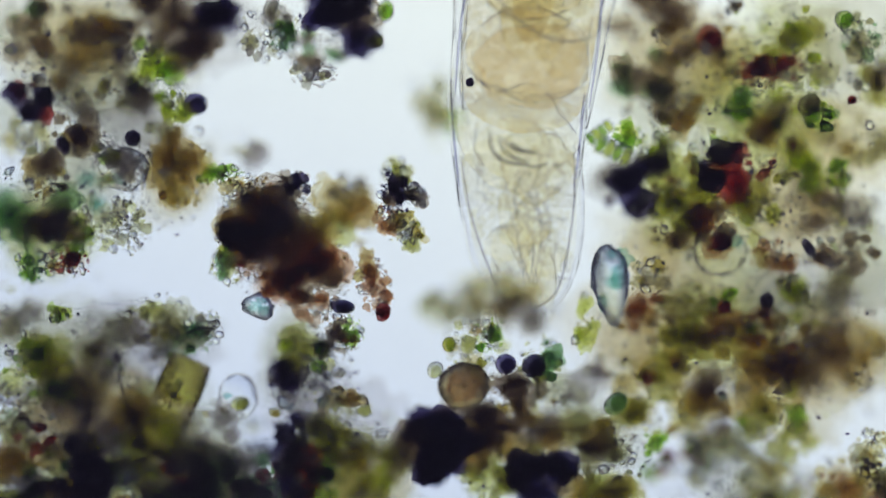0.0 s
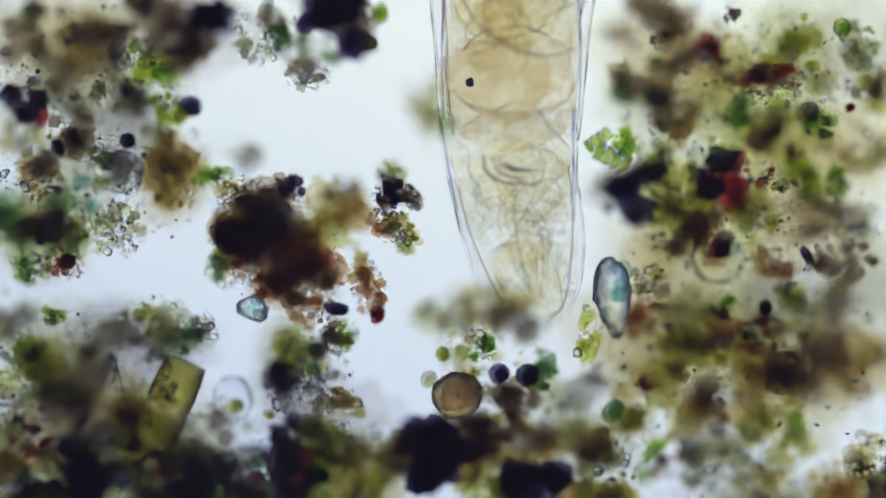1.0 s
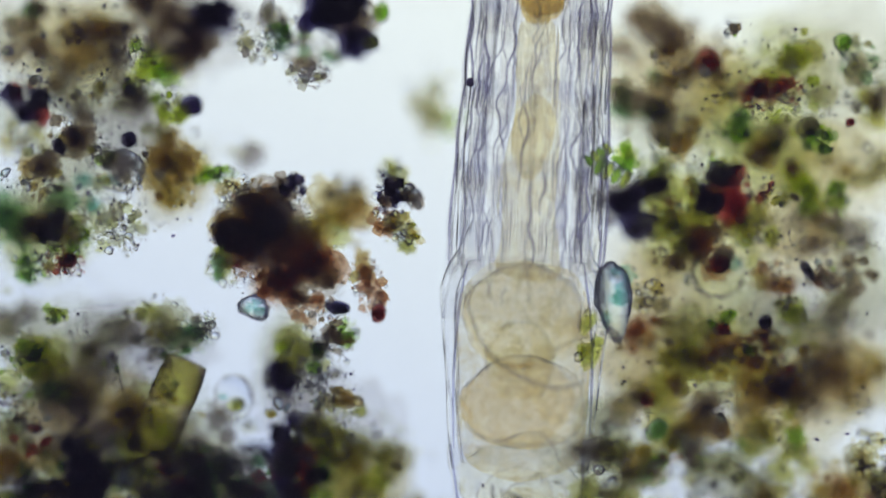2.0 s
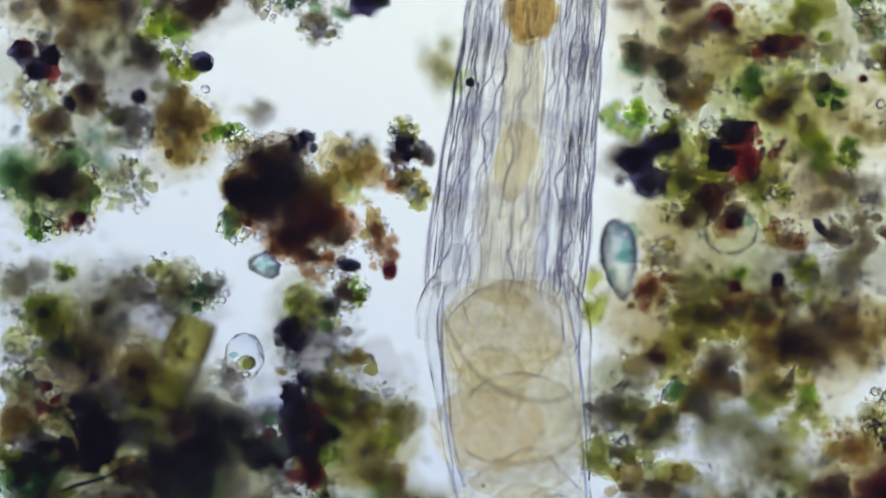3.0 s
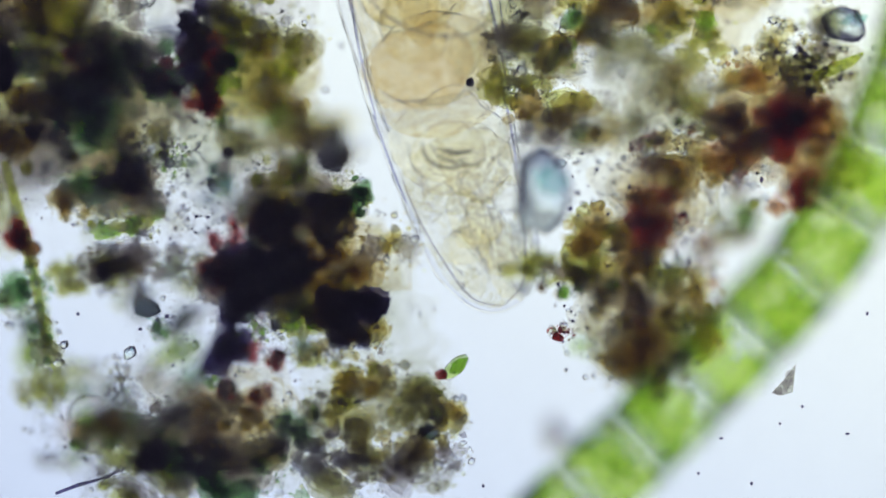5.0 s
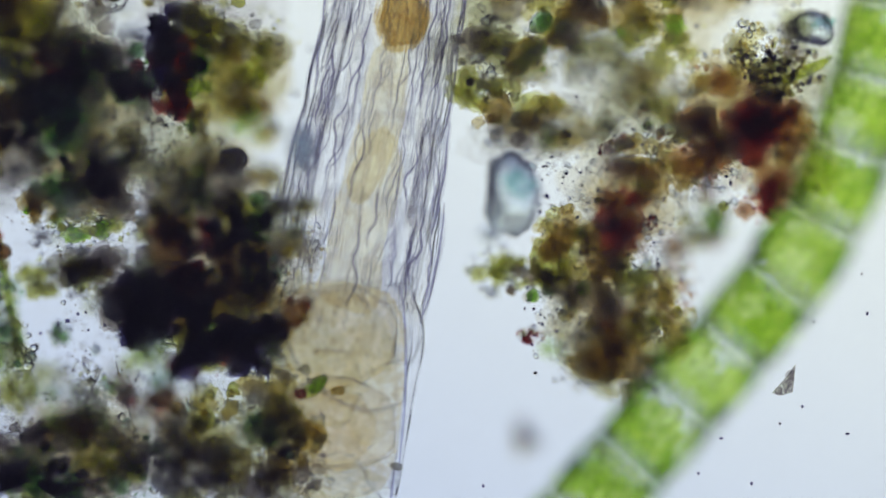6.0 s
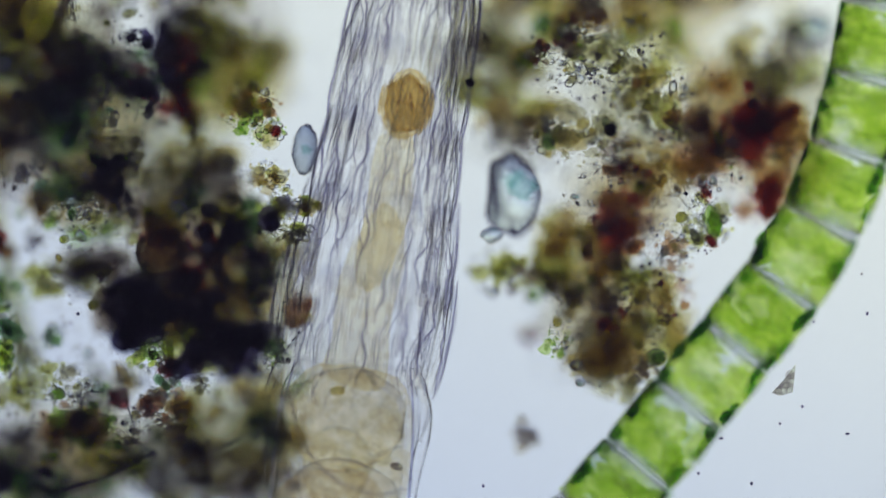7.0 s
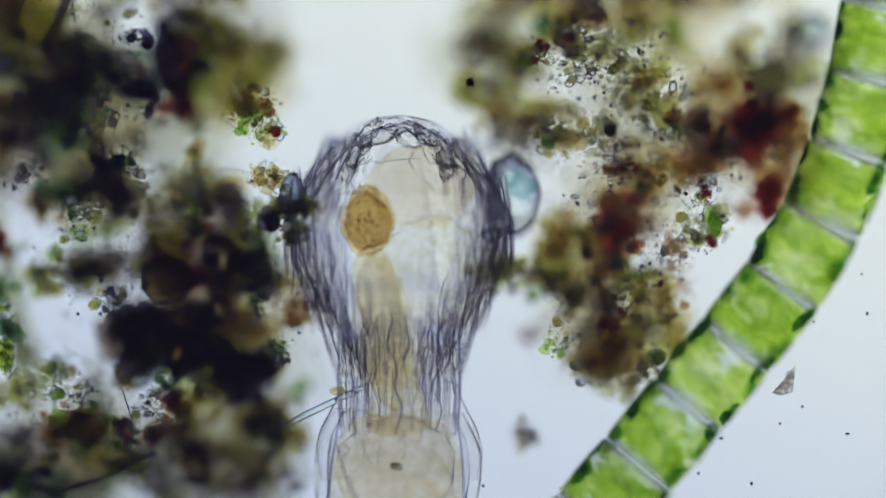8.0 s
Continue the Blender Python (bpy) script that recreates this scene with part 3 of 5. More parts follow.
        seam(front, [(x, -10, 60), (x + rng.uniform(-18, 18), -70, 62), (x * 0.7 + rng.uniform(-16, 16), -140, 52), (x * 0.45, -215, 36)], rng.uniform(0.7, 1.4))
    for x in (-92, 92):
        seam(front, [(x * 1.08, 10, 6), (x, -80, 6), (x * 0.78, -170, 6), (x * 0.5, -236, 4), (0, -264, 0)], 2.2)
    return upper, middle, front


def make_ring(radius, length, seed):
    """A sleeve of overlapping lengthwise plates, pleated outside and smooth inside, that can spread apart."""
    plates = []
    count = 12
    across, along = 26, 22
    for k in range(count):
        bm = bmesh.new()
        half = math.pi / count * 1.2
        reach = length * (1 + 0.10 * math.sin(k * 2.4 + seed))
        layers = []
        for inner in (0, 1):
            rows = []
            for i in range(along + 1):
                y = -reach / 2 + reach * i / along
                fade = min(1.0, 6 * i / along, 6 * (1 - i / along))
                ragged = 2 * i / along - 1
                row = []
                for j in range(across + 1):
                    a = -half + 2 * half * j / across
                    edge = min(1.0, 5 * j / across, 5 * (1 - j / across))
                    wander = a + 0.05 * noise.noise(Vector((y * 0.012, seed + k, 3.0)))
                    wave = 0.055 * noise.noise(Vector((wander * 7, y * 0.005, seed + k * 3.7)))
                    pleat = 0.045 * noise.noise(Vector((wander * 17, y * 0.007, seed + k * 1.7))) + 0.02 * noise.noise(Vector((wander * 40, y * 0.012, seed + k * 2.9)))
                    bell = 1 + 0.06 * math.cos(math.pi * y / reach) - 0.03
                    f = bell + wave
                    f = f - 0.003 - 0.05 * edge * fade if inner else f + pleat * edge * fade
                    row.append(bm.verts.new((radius * f * math.sin(a) * G, (y + ragged * 34 * noise.noise(Vector((a * 7, seed + k, 1.0)))) * G, radius * (f * math.cos(a) - 1) * G)))
                rows.append(row)
            layers.append(rows)
        for rows in layers:
            for a, b in zip(rows, rows[1:]):
                for j in range(across):
                    bm.faces.new((a[j], a[j + 1], b[j + 1], b[j]))
        out, ins = layers
        for j in range(across):
            bm.faces.new((out[0][j], out[0][j + 1], ins[0][j + 1], ins[0][j]))
            bm.faces.new((out[-1][j], out[-1][j + 1], ins[-1][j + 1], ins[-1][j]))
        for i in range(along):
            bm.faces.new((out[i][0], out[i + 1][0], ins[i + 1][0], ins[i][0]))
            bm.faces.new((out[i][-1], out[i + 1][-1], ins[i + 1][-1], ins[i][-1]))
        plate = part("fold_plate", bm, M_PLEAT, rotifer)
        rng = random.Random(k * 7 + int(seed * 31))
        # dark tubes that draw the shade of the folds
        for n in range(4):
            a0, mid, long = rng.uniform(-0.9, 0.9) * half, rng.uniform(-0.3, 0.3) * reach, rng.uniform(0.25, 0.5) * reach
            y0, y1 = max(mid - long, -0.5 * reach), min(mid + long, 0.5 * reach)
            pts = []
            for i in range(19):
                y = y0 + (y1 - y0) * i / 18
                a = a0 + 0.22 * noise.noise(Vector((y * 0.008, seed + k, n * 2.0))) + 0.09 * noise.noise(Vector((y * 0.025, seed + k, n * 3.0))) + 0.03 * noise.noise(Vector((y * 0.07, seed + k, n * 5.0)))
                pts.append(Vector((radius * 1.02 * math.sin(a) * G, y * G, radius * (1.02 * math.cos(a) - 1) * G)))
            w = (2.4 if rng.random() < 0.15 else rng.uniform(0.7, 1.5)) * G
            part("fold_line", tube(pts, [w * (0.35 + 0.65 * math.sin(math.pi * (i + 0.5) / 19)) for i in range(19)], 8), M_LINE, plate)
        # the dark outline of either side, drawn by tinted tubes on its two plates
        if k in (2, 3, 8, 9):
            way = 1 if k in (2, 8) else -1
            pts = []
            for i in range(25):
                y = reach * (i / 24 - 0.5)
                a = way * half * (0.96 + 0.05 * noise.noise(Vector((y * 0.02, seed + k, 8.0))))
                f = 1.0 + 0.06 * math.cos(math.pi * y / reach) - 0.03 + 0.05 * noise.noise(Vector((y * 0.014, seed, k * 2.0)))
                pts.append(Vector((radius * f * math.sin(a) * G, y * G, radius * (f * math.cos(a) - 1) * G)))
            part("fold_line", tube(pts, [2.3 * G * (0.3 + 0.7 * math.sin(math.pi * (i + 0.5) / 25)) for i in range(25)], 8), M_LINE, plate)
        plates.append((2 * math.pi * (k + 0.5) / count, plate))
    return radius, plates


TRUNK = make_trunk()
RINGS = [make_ring(r, 196, k + 1.0) for k, r in enumerate((116, 112, 107, 102, 97))]
CAP_YS, CAP_RS = profile([(-70, 98), (-20, 104), (20, 96), (52, 68), (66, 30), (70, 5)])
CAP = part("rear_cap", shell(CAP_YS[::-1], CAP_RS[::-1], 0.36, 13.0), M_CUTICLE, rotifer)
crinkles(CAP, 9, -70, 40, 76, 30, 51, 0.8, 1.8, 1.6, 50, M_SEAM)
for k in range(13):
    a = math.pi * (k + 0.5) / 13
    part("crumpled_fold", lump(90 + k, 4, 0.5, 0.2), M_PLEAT, CAP, m=Matrix.Translation((84 * math.cos(a) * G, (66 * math.sin(a) - 24 + 9 * math.sin(k * 2.3)) * G, (6 + 5 * math.sin(k * 1.7)) * G)) @ Matrix.Rotation(a + math.pi / 2 + 0.5 * math.sin(k * 3.1), 4, "Z") @ Matrix.Diagonal((34 * G, 13 * G, 7 * G, 1)))
COLLARS = []
for k, base in enumerate((112,)):
    ys, rs = profile([(-120, base + 28), (-72, base + 35), (-30, base + 26), (0, base + 11), (26, base - 2), (54, base - 10)])
    collar = part("collar", shell(ys, rs, 0.03, 17.0 + k), M_CUTICLE, rotifer)
    crinkles(collar, 12, -80, 30, base, 26, 61 + k, 0.7, 1.6, 0.3, 50)
    COLLARS.append(collar)
ys, rs = profile([(-130, 66), (0, 56), (100, 40), (130, 30)])
FOOT = part("foot", shell(ys, rs, 0.08, 9.0), M_CUTICLE, rotifer)
GLAND = part("gland", lump(31, 4, 0.10, 0.10), M_ORANGE, rotifer, "orange gland at the end of the gut", m=None)
part("core", lump(52, 4, 0.12, 0.14), M_ORANGE, GLAND, m=Matrix.Diagonal((40 * G, 50 * G, 12 * G, 1)))
tagged(part("fine_grit", chips(random.Random(9), 46, 38 * G, 48 * G, 12 * G, 3 * G, 8 * G, HUES["loose_rust"]), None, GLAND), kind="stuff")
for vert in GLAND.data.vertices:
    vert.co = Vector((vert.co.x * 48 * G, vert.co.y * 60 * G, vert.co.z * 16 * G))
def gut(points):
    ys, rs = profile(points)
    return part("gut", tube([Vector((4 * math.sin(y * 0.03) * G, y * G, 0)) for y in ys], [r * G for r in rs], 28, True, 0.5), M_GUT, rotifer, "pale yellow gut")


GUT_UP = gut([(-300, 3), (-285, 20), (-240, 34), (-170, 38), (-60, 38), (-20, 28), (0, 3)])
GUT_LOW = gut([(0, 30), (20, 58), (90, 50), (200, 52), (270, 42), (312, 24), (330, 3)])

LOBES = []
for k, (rx, ry) in enumerate(((98, 90), (98, 74), (60, 70))):
    lobe = part("gut_lobe", lump(80 + k, 4, 0.2, 0.04), (M_CREAM_FILL, M_LOBE, M_CREAM_FILL)[k], rotifer)
    for vert in lobe.data.vertices:
        vert.co = Vector((vert.co.x * rx * G, vert.co.y * ry * G, vert.co.z * 14 * G))
    part("membrane", lump(80 + k, 4, 0.2, 0.04), M_MEMBRANE, lobe, m=Matrix.Diagonal((1.05 * rx * G, 1.05 * ry * G, 17 * G, 1)))
    LOBES.append(lobe)

# seconds; front tip, jaws, waist, gland and tail end (u, v as seen over the stage); spread of the three sleeves
POSES = []


def state(t, tip, jaws, waist, gland, tail, spread):
    POSES.append((t, tip, jaws, waist, gland, tail, spread))


state(0.0, (940, 548), (915, 262), (958, -130), (970, -260), (980, -420), (0.2, 0.4, 0.3))
state(0.5, (935, 548), (888, 272), (925, -115), (940, -250), (960, -420), (0.2, 0.4, 0.3))
state(0.8, (945, 560), (888, 288), (905, -100), (925, -240), (950, -420), (0.2, 0.4, 0.3))
state(1.0, (955, 575), (905, 296), (905, -100), (925, -250), (950, -440), (0.1, 0.3, 0.2))
state(1.2, (950, 640), (890, 345), (900, -55), (930, -250), (960, -460), (0.0, 0.2, 0.1))
state(1.5, (955, 820), (900, 530), (915, 120), (950, -160), (970, -380), (0.0, 0.0, 0.0))
state(2.0, (955, 1180), (920, 880), (930, 470), (960, -20), (975, -260), (0.0, 0.0, 0.0))
state(2.3, (940, 1300), (915, 1005), (915, 592), (972, 48), (985, -180), (0.0, 0.0, 0.0))
state(2.5, (940, 1305), (915, 1010), (912, 597), (970, 62), (990, -170), (0.0, 0.0, 0.0))
state(2.8, (950, 1260), (920, 970), (905, 572), (960, 60), (985, -160), (0.0, 0.0, 0.0))
state(3.0, (990, 1190), (930, 910), (890, 515), (940, 20), (975, -200), (0.05, 0.0, 0.0))
state(3.2, (1025, 1080), (925, 810), (885, 410), (920, -20), (955, -230), (0.15, 0.05, 0.0))
state(3.3, (1075, 1050), (925, 745), (890, 345), (915, -40), (940, -330), (0.25, 0.4, 0.4, 0.2, 0.0))
state(3.5, (1120, 900), (930, 600), (875, 190), (862, -50), (850, -340), (0.1, 0.6, 0.8, 0.6, 0.3))
state(3.7, (1095, 800), (945, 512), (890, 100), (876, -110), (870, -390), (0.1, 0.6, 0.8, 0.6, 0.3))
state(4.0, (1075, 735), (972, 445), (920, 35), (905, -100), (890, -440), (0.0, 0.5, 0.8, 0.6, 0.3))
state(4.5, (1080, 578), (988, 302), (960, -100), (950, -230), (930, -560), (0.1, 0.4, 0.2))
state(4.7, (1050, 545), (960, 270), (915, -130), (900, -260), (880, -560), (0.1, 0.4, 0.2))
state(5.0, (890, 540), (800, 268), (715, -125), (690, -250), (670, -560), (0.1, 0.4, 0.2))
state(5.2, (872, 660), (740, 372), (662, -28), (655, -210), (645, -400), (0.0, 0.2, 0.1))
state(5.7, (660, 950), (610, 650), (600, 260), (690, -60), (720, -320), (0.0, 0.0, 0.0))
state(6.3, (560, 1360), (575, 1070), (618, 665), (728, 100), (760, -130), (0.35, 0.1, 0.0, 0.0, 0.0))
state(6.6, (560, 1362), (575, 1072), (616, 666), (728, 140), (757, -100), (0.35, 0.1, 0.0, 0.0, 0.0))
state(6.9, (565, 1355), (580, 1065), (622, 660), (722, 175), (750, -70), (0.35, 0.2, 0.0, 0.0, 0.0))
state(7.2, (570, 1345), (585, 1055), (628, 655), (718, 195), (745, -50), (0.35, 0.28, 0.0, 0.0, 0.0))
state(7.5, (590, 1335), (605, 1045), (650, 640), (728, 178), (748, -60), (0.4, 0.48, 0.12, 0.0, -0.05))
state(7.7, (610, 1360), (630, 1070), (668, 665), (735, 250), (750, 80), (0.3, 0.5, 0.3, 0.2, 0.0))
state(8.0, (680, 1440), (690, 1150), (706, 748), (650, 392), (706, 236), (-0.5, 0.05, 0.9, 1.48, 1.0))
# ---- dust on the eyepiece glass, which stays with the lens ----
DUST = []


def dust(u, v, ru, rv, hue="black", turn=0, name="dust_speck", label="tiny dark dust speck on the eyepiece glass", deep=0.0):
    ob = new(name, mesh_of(name, lump(int(u) % 13, 2, 0.25, 0.1), HUES[hue]))
    hold = W(u, v, deep) - Vector((0, 0, REACH))
    for vert in ob.data.vertices:
        a = radians(-turn)
        x, y = vert.co.x * ru * G, vert.co.y * rv * G
        vert.co = Vector((x * math.cos(a) - y * math.sin(a), x * math.sin(a) + y * math.cos(a), vert.co.z * min(ru, rv) * G))
    tagged(ob, label, "dust", "dust specks")
    DUST.append((ob, hold))


dust(832, 146, 8, 8)
dust(598, 692, 14, 8, "brown", label="small brown dust flake on the eyepiece glass")
dust(702, 826, 12, 7, "violet", 20, label="small grey dust flake on the eyepiece glass")
for u, v in ((1330, 856), (1500, 768), (1276, 776), (1380, 750), (855, 860), (1535, 555), (1440, 570), (1236, 838), (82, 707), (138, 556), (1525, 485), (1420, 720), (1408, 52), (170, 800)):
    dust(u, v, 2.4 + (u * 7 + v) % 5 * 0.5, 2.4 + (u + v) % 3 * 0.6, "loose_black")


def wedge():
    """A thin three-cornered chip."""
    bm = bmesh.new()
    corners = [(1408, 645), (1403, 694), (1384, 700), (1366, 696), (1388, 672)]
    mid = W(1388, 680)
    rings = [[bm.verts.new(W(u, v) - mid + Vector((0, 0, z * MM))) for u, v in corners] for z in (-0.4, 0.4)]
    for ring in rings:
        bm.faces.new(ring)
    for k in range(5):
        bm.faces.new((rings[0][k], rings[0][(k + 1) % 5], rings[1][(k + 1) % 5], rings[1][k]))
    ob = new("dust_flake", mesh_of("dust_flake", bm, HUES["violet"]))
    for k, (u, v) in enumerate(((1392, 682), (1378, 692), (1398, 664))):
        part("speck", lump(k + 3, 2, 0.4, 0.2), HUES["loose_violet"], ob, m=Matrix.Translation(W(u, v) - mid) @ Matrix.Diagonal((7 * G, 9 * G, 4 * G, 1)))
    tagged(ob, "brownish three-cornered flake of dust on the eyepiece glass", "dust", "dust specks")
    DUST.append((ob, mid - Vector((0, 0, REACH))))


wedge()


def fibre(line, radii, label):
    mid = W(*line[len(line) // 2])
    bm = tube([W(u, v) - mid for u, v in line], [r * G for r in radii], 10)
    ob = new("dust_fibre", mesh_of("dust_fibre", bm, HUES["loose_black"]))
    tagged(ob, label, "dust", "dust specks")
    DUST.append((ob, mid - Vector((0, 0, REACH))))


fibre([(98, 874), (140, 858), (185, 846), (230, 824), (262, 806), (276, 800)], [2.6, 3.5, 2.4, 2.4, 3, 6], "thin dark fibre with a knob on the eyepiece glass")
fibre([(205, 640), (216, 688), (231, 735), (236, 752), (246, 774)], [0.8, 1.2, 1.3, 1.0, 0.8], "hair-thin bent fibre on the eyepiece glass")
# ---- detritus, area by area ----
def first_area():
    c = clump
    # upper left bank
    c(40, 55, -14, 75, 65, "dark", "deep")
    c(150, 60, -18, 90, 80, "brown", "violet")
    c(260, 30, -16, 90, 60, "dark", "brown")
    c(370, 20, -16, 60, 50, "black", "dark", lumps=4)
    c(330, 80, -14, 60, 55, "dark", "brown", lumps=4)
    c(215, 115, -12, 30, 60, "violet", "dark", turn=-25, lumps=3, grains=4)
    c(130, 150, -16, 60, 60, "brown", "violet", lumps=4)
    c(60, 170, -7, 44, 50, "black", "maroon", lumps=5, grains=3)
    c(290, 130, -6, 45, 50, "lime", "green", turn=35, lumps=4, grains=10)
    c(310, 185, -3, 30, 30, "lime", "olive", lumps=3)
    cell(345, 184, -3, 22, 20, "black")
    c(245, 175, -14, 40, 40, "violet", "grey", lumps=3)
    c(140, 235, 0, 50, 40, "dark", "brown", lumps=5)
    cell(112, 258, 1, 12, 18, "black", turn=-30)
    cell(235, 245, 0, 15, 15, "black")
    c(225, 285, 0, 45, 45, "violet", "brown", lumps=4, grains=12)
    crystal(220, 300, 0, 44, 38, seed=5, mat=M_FILM, facets=False, label="pale shell of a dead water creature")
    c(320, 310, -3, 55, 60, "brown", "tan", lumps=6, grains=14)
    c(300, 270, -10, 60, 60, "grey", "brown", lumps=4)
    c(390, 310, -3, 40, 16, "lime", "green", lumps=2, grains=3, turn=-10)
    c(420, 260, -18, 60, 40, "violet", "grey", lumps=3, turn=40, grains=2, fine=15)
    c(80, 310, 0, 40, 40, "brown", "dark", lumps=4, grains=12)
    c(165, 335, 14, 28, 32, "teal", "grey", lumps=2, grains=4, fine=20)
    c(40, 240, -14, 60, 50, "grey", "tan", lumps=3)
    c(95, 400, -8, 70, 60, "dark", "deep", lumps=6)
    c(145, 420, -6, 26, 40, "green", "lime", lumps=3, grains=4)
    c(60, 470, -4, 34, 30, "green", "deep", lumps=3, grains=4)
    c(215, 400, 0, 45, 50, "grey", "olive", lumps=3, grains=14, fine=110)
    c(20, 380, -15, 50, 70, "grey", "deep", lumps=3)
    c(120, 465, 0, 40, 24, "brown", "maroon", lumps=2, grains=6)
    # upper middle
    c(480, 60, -3, 60, 50, "violet", "grey", lumps=3, grains=12, fine=100)
    c(500, 60, -5, 24, 26, "deep", "green", lumps=3, grains=4)
    c(600, 30, -10, 85, 70, "black", "dark", lumps=7)
    c(560, 85, -12, 60, 34, "dark", "deep", lumps=3)
    cell(682, 18, -3, 15, 20, "green")
    cell(662, 72, 0, 17, 14, "lime")
    cell(480, 12, 0, 12, 22, "violet", turn=25)
    c(555, 128, 0, 42, 24, "grey", "violet", lumps=1, grains=10, fine=130, size=0.8)
    c(775, 180, -22, 42, 75, "grey", "olive", lumps=4, grains=3, fine=20)
    c(795, 215, -20, 25, 30, "green", "olive", lumps=3, grains=2, fine=10)
    # big brown clump
    c(500, 430, -4, 105, 100, "dark", "rust", lumps=9, grains=16, fine=150)
    c(460, 400, -6, 75, 75, "dark", "brown", lumps=7, grains=10, fine=120)
    c(490, 440, -8, 80, 75, "rust", "maroon", lumps=4, grains=12)
    c(450, 420, -3, 66, 66, "brown", "rust", lumps=3, grains=16)
    c(520, 335, -2, 34, 32, "black", "dark", lumps=3)
    c(600, 400, -12, 70, 80, "brown", "olive", lumps=6, grains=8)
    c(560, 490, -3, 60, 55, "dark", "rust", lumps=5, grains=10)
    c(560, 545, 0, 60, 32, "rust", "dark", turn=10, lumps=4, grains=10)
    c(408, 412, 0, 26, 22, "black", "dark", lumps=3, grains=3)
    c(400, 470, -3, 30, 34, "deep", "olive", lumps=3)
    cell(605, 543, 0, 24, 13, "black", turn=8)
    c(440, 340, 0, 45, 30, "brown", "tan", lumps=2, grains=8, fine=120)
    crystal(458, 541, 0, 31, 27, turn=25, seed=3)
    cell(436, 350, 0, 7, 7, "black")
    c(700, 345, 0, 28, 38, "black", "dark", lumps=4, grains=4)
    c(738, 345, 0, 16, 22, "violet", "dark", turn=-30, lumps=2, grains=3)
    c(720, 410, 0, 36, 30, "tan", "olive", turn=35, lumps=2, grains=12, fine=110)
    c(690, 385, 0, 24, 30, "rust", "tan", lumps=2, grains=8)
    c(700, 305, -6, 30, 24, "olive", "grey", lumps=2, grains=8)
    c(620, 335, -14, 40, 30, "violet", "grey", lumps=2)
    c(660, 505, 0, 30, 55, "rust", "brown", turn=-15, lumps=3, grains=16, fine=120, size=0.9)
    cell(678, 552, 0, 14, 18, "maroon")
    c(605, 600, 0, 28, 34, "dark", "maroon", lumps=3, grains=6)
    c(620, 590, -2, 24, 30, "green", "lime", lumps=2, grains=5)
    # middle column
    c(540, 620, -5, 52, 46, "olive", "slate", lumps=5, grains=8)
    cell(563, 648, 0, 17, 14, "green", turn=20)
    cell(505, 612, -4, 17, 14, "lime")
    c(515, 680, -10, 40, 50, "violet", "black", lumps=4)
    cell(600, 660, -3, 13, 10, "violet")
    c(595, 710, 0, 48, 22, "brown", "olive", lumps=3, grains=9)
    c(520, 770, -5, 36, 36, "black", "slate", lumps=5, grains=3)
    c(610, 770, -10, 75, 55, "olive", "slate", lumps=4)
    c(690, 800, -12, 50, 60, "grey", "olive", lumps=4)
    c(455, 868, -3, 26, 26, "black", "maroon", lumps=3, grains=2)
    c(530, 845, -4, 46, 50, "maroon", "black", lumps=5, grains=6)
    c(570, 840, -6, 40, 40, "deep", "green", lumps=3)
    # lower left bank
    c(80, 700, -10, 90, 60, "violet", "deep", lumps=4)
    c(150, 830, -10, 80, 60, "grey", "violet", lumps=4)
    c(60, 820, -8, 60, 50, "violet", "deep", lumps=3)
    c(280, 870, -10, 80, 60, "violet", "deep", lumps=4)
    c(300, 820, -12, 60, 50, "grey", "violet", lumps=2)
    c(430, 850, -8, 70, 60, "deep", "violet", lumps=4)
    c(620, 800, -8, 60, 46, "brown", "violet", lumps=2)
    c(60, 650, -4, 60, 60, "olive", "green", lumps=5)
    c(55, 625, 0, 26, 20, "green", "lime", lumps=2)
    c(180, 590, -14, 80, 70, "violet", "grey", lumps=6)
    c(105, 555, 0, 22, 15, "green", "lime", lumps=2, grains=4)
    c(290, 580, -3, 75, 55, "grey", "olive", turn=20, lumps=4, grains=14, fine=120)
    c(340, 600, -6, 40, 30, "deep", "grey", lumps=3)
    c(370, 575, 0, 22, 26, "violet", "grey", lumps=1, grains=8, fine=60)
    c(210, 690, -12, 90, 90, "grey", "brown", lumps=6)
    c(225, 710, -8, 30, 50, "olive", "grey", lumps=2)
    c(150, 770, -7, 55, 60, "slate", "black", lumps=5)
    c(40, 760, -3, 60, 50, "grey", "maroon", lumps=4, grains=10)
    crystal(40, 752, 0, 20, 17, seed=9)
    cell(70, 757, -2, 13, 10, "maroon")
    c(60, 850, -10, 90, 60, "brown", "slate", lumps=6)
    c(150, 850, -9, 70, 50, "brown", "olive", lumps=5)
    c(370, 770, -10, 60, 60, "violet", "brown", lumps=4)
    c(380, 840, -9, 80, 60, "deep", "violet", lumps=5)
    c(245, 840, -4, 46, 46, "grey", "olive", lumps=3, grains=10)
    crystal(420, 705, -4, 34, 42, seed=12, mat=M_FILM, facets=False, label="thin pale rounded empty shell")
    cell(424, 715, -4, 16, 13, "olive")
    c(20, 560, -14, 60, 60, "violet", "grey", lumps=3)
    c(130, 680, -14, 70, 50, "violet", "grey", lumps=3)
    # around the front end of the creature
    c(870, 520, 24, 85, 40, "tan", "grey", lumps=5, grains=8, drift="front")
    c(930, 560, 18, 60, 40, "violet", "brown", lumps=4, grains=4, drift="front")
    c(800, 545, 22, 55, 45, "grey", "brown", lumps=4, grains=3, drift="front")
    c(865, 590, 2, 26, 34, "green", "lime", lumps=2, grains=4, drift="front")
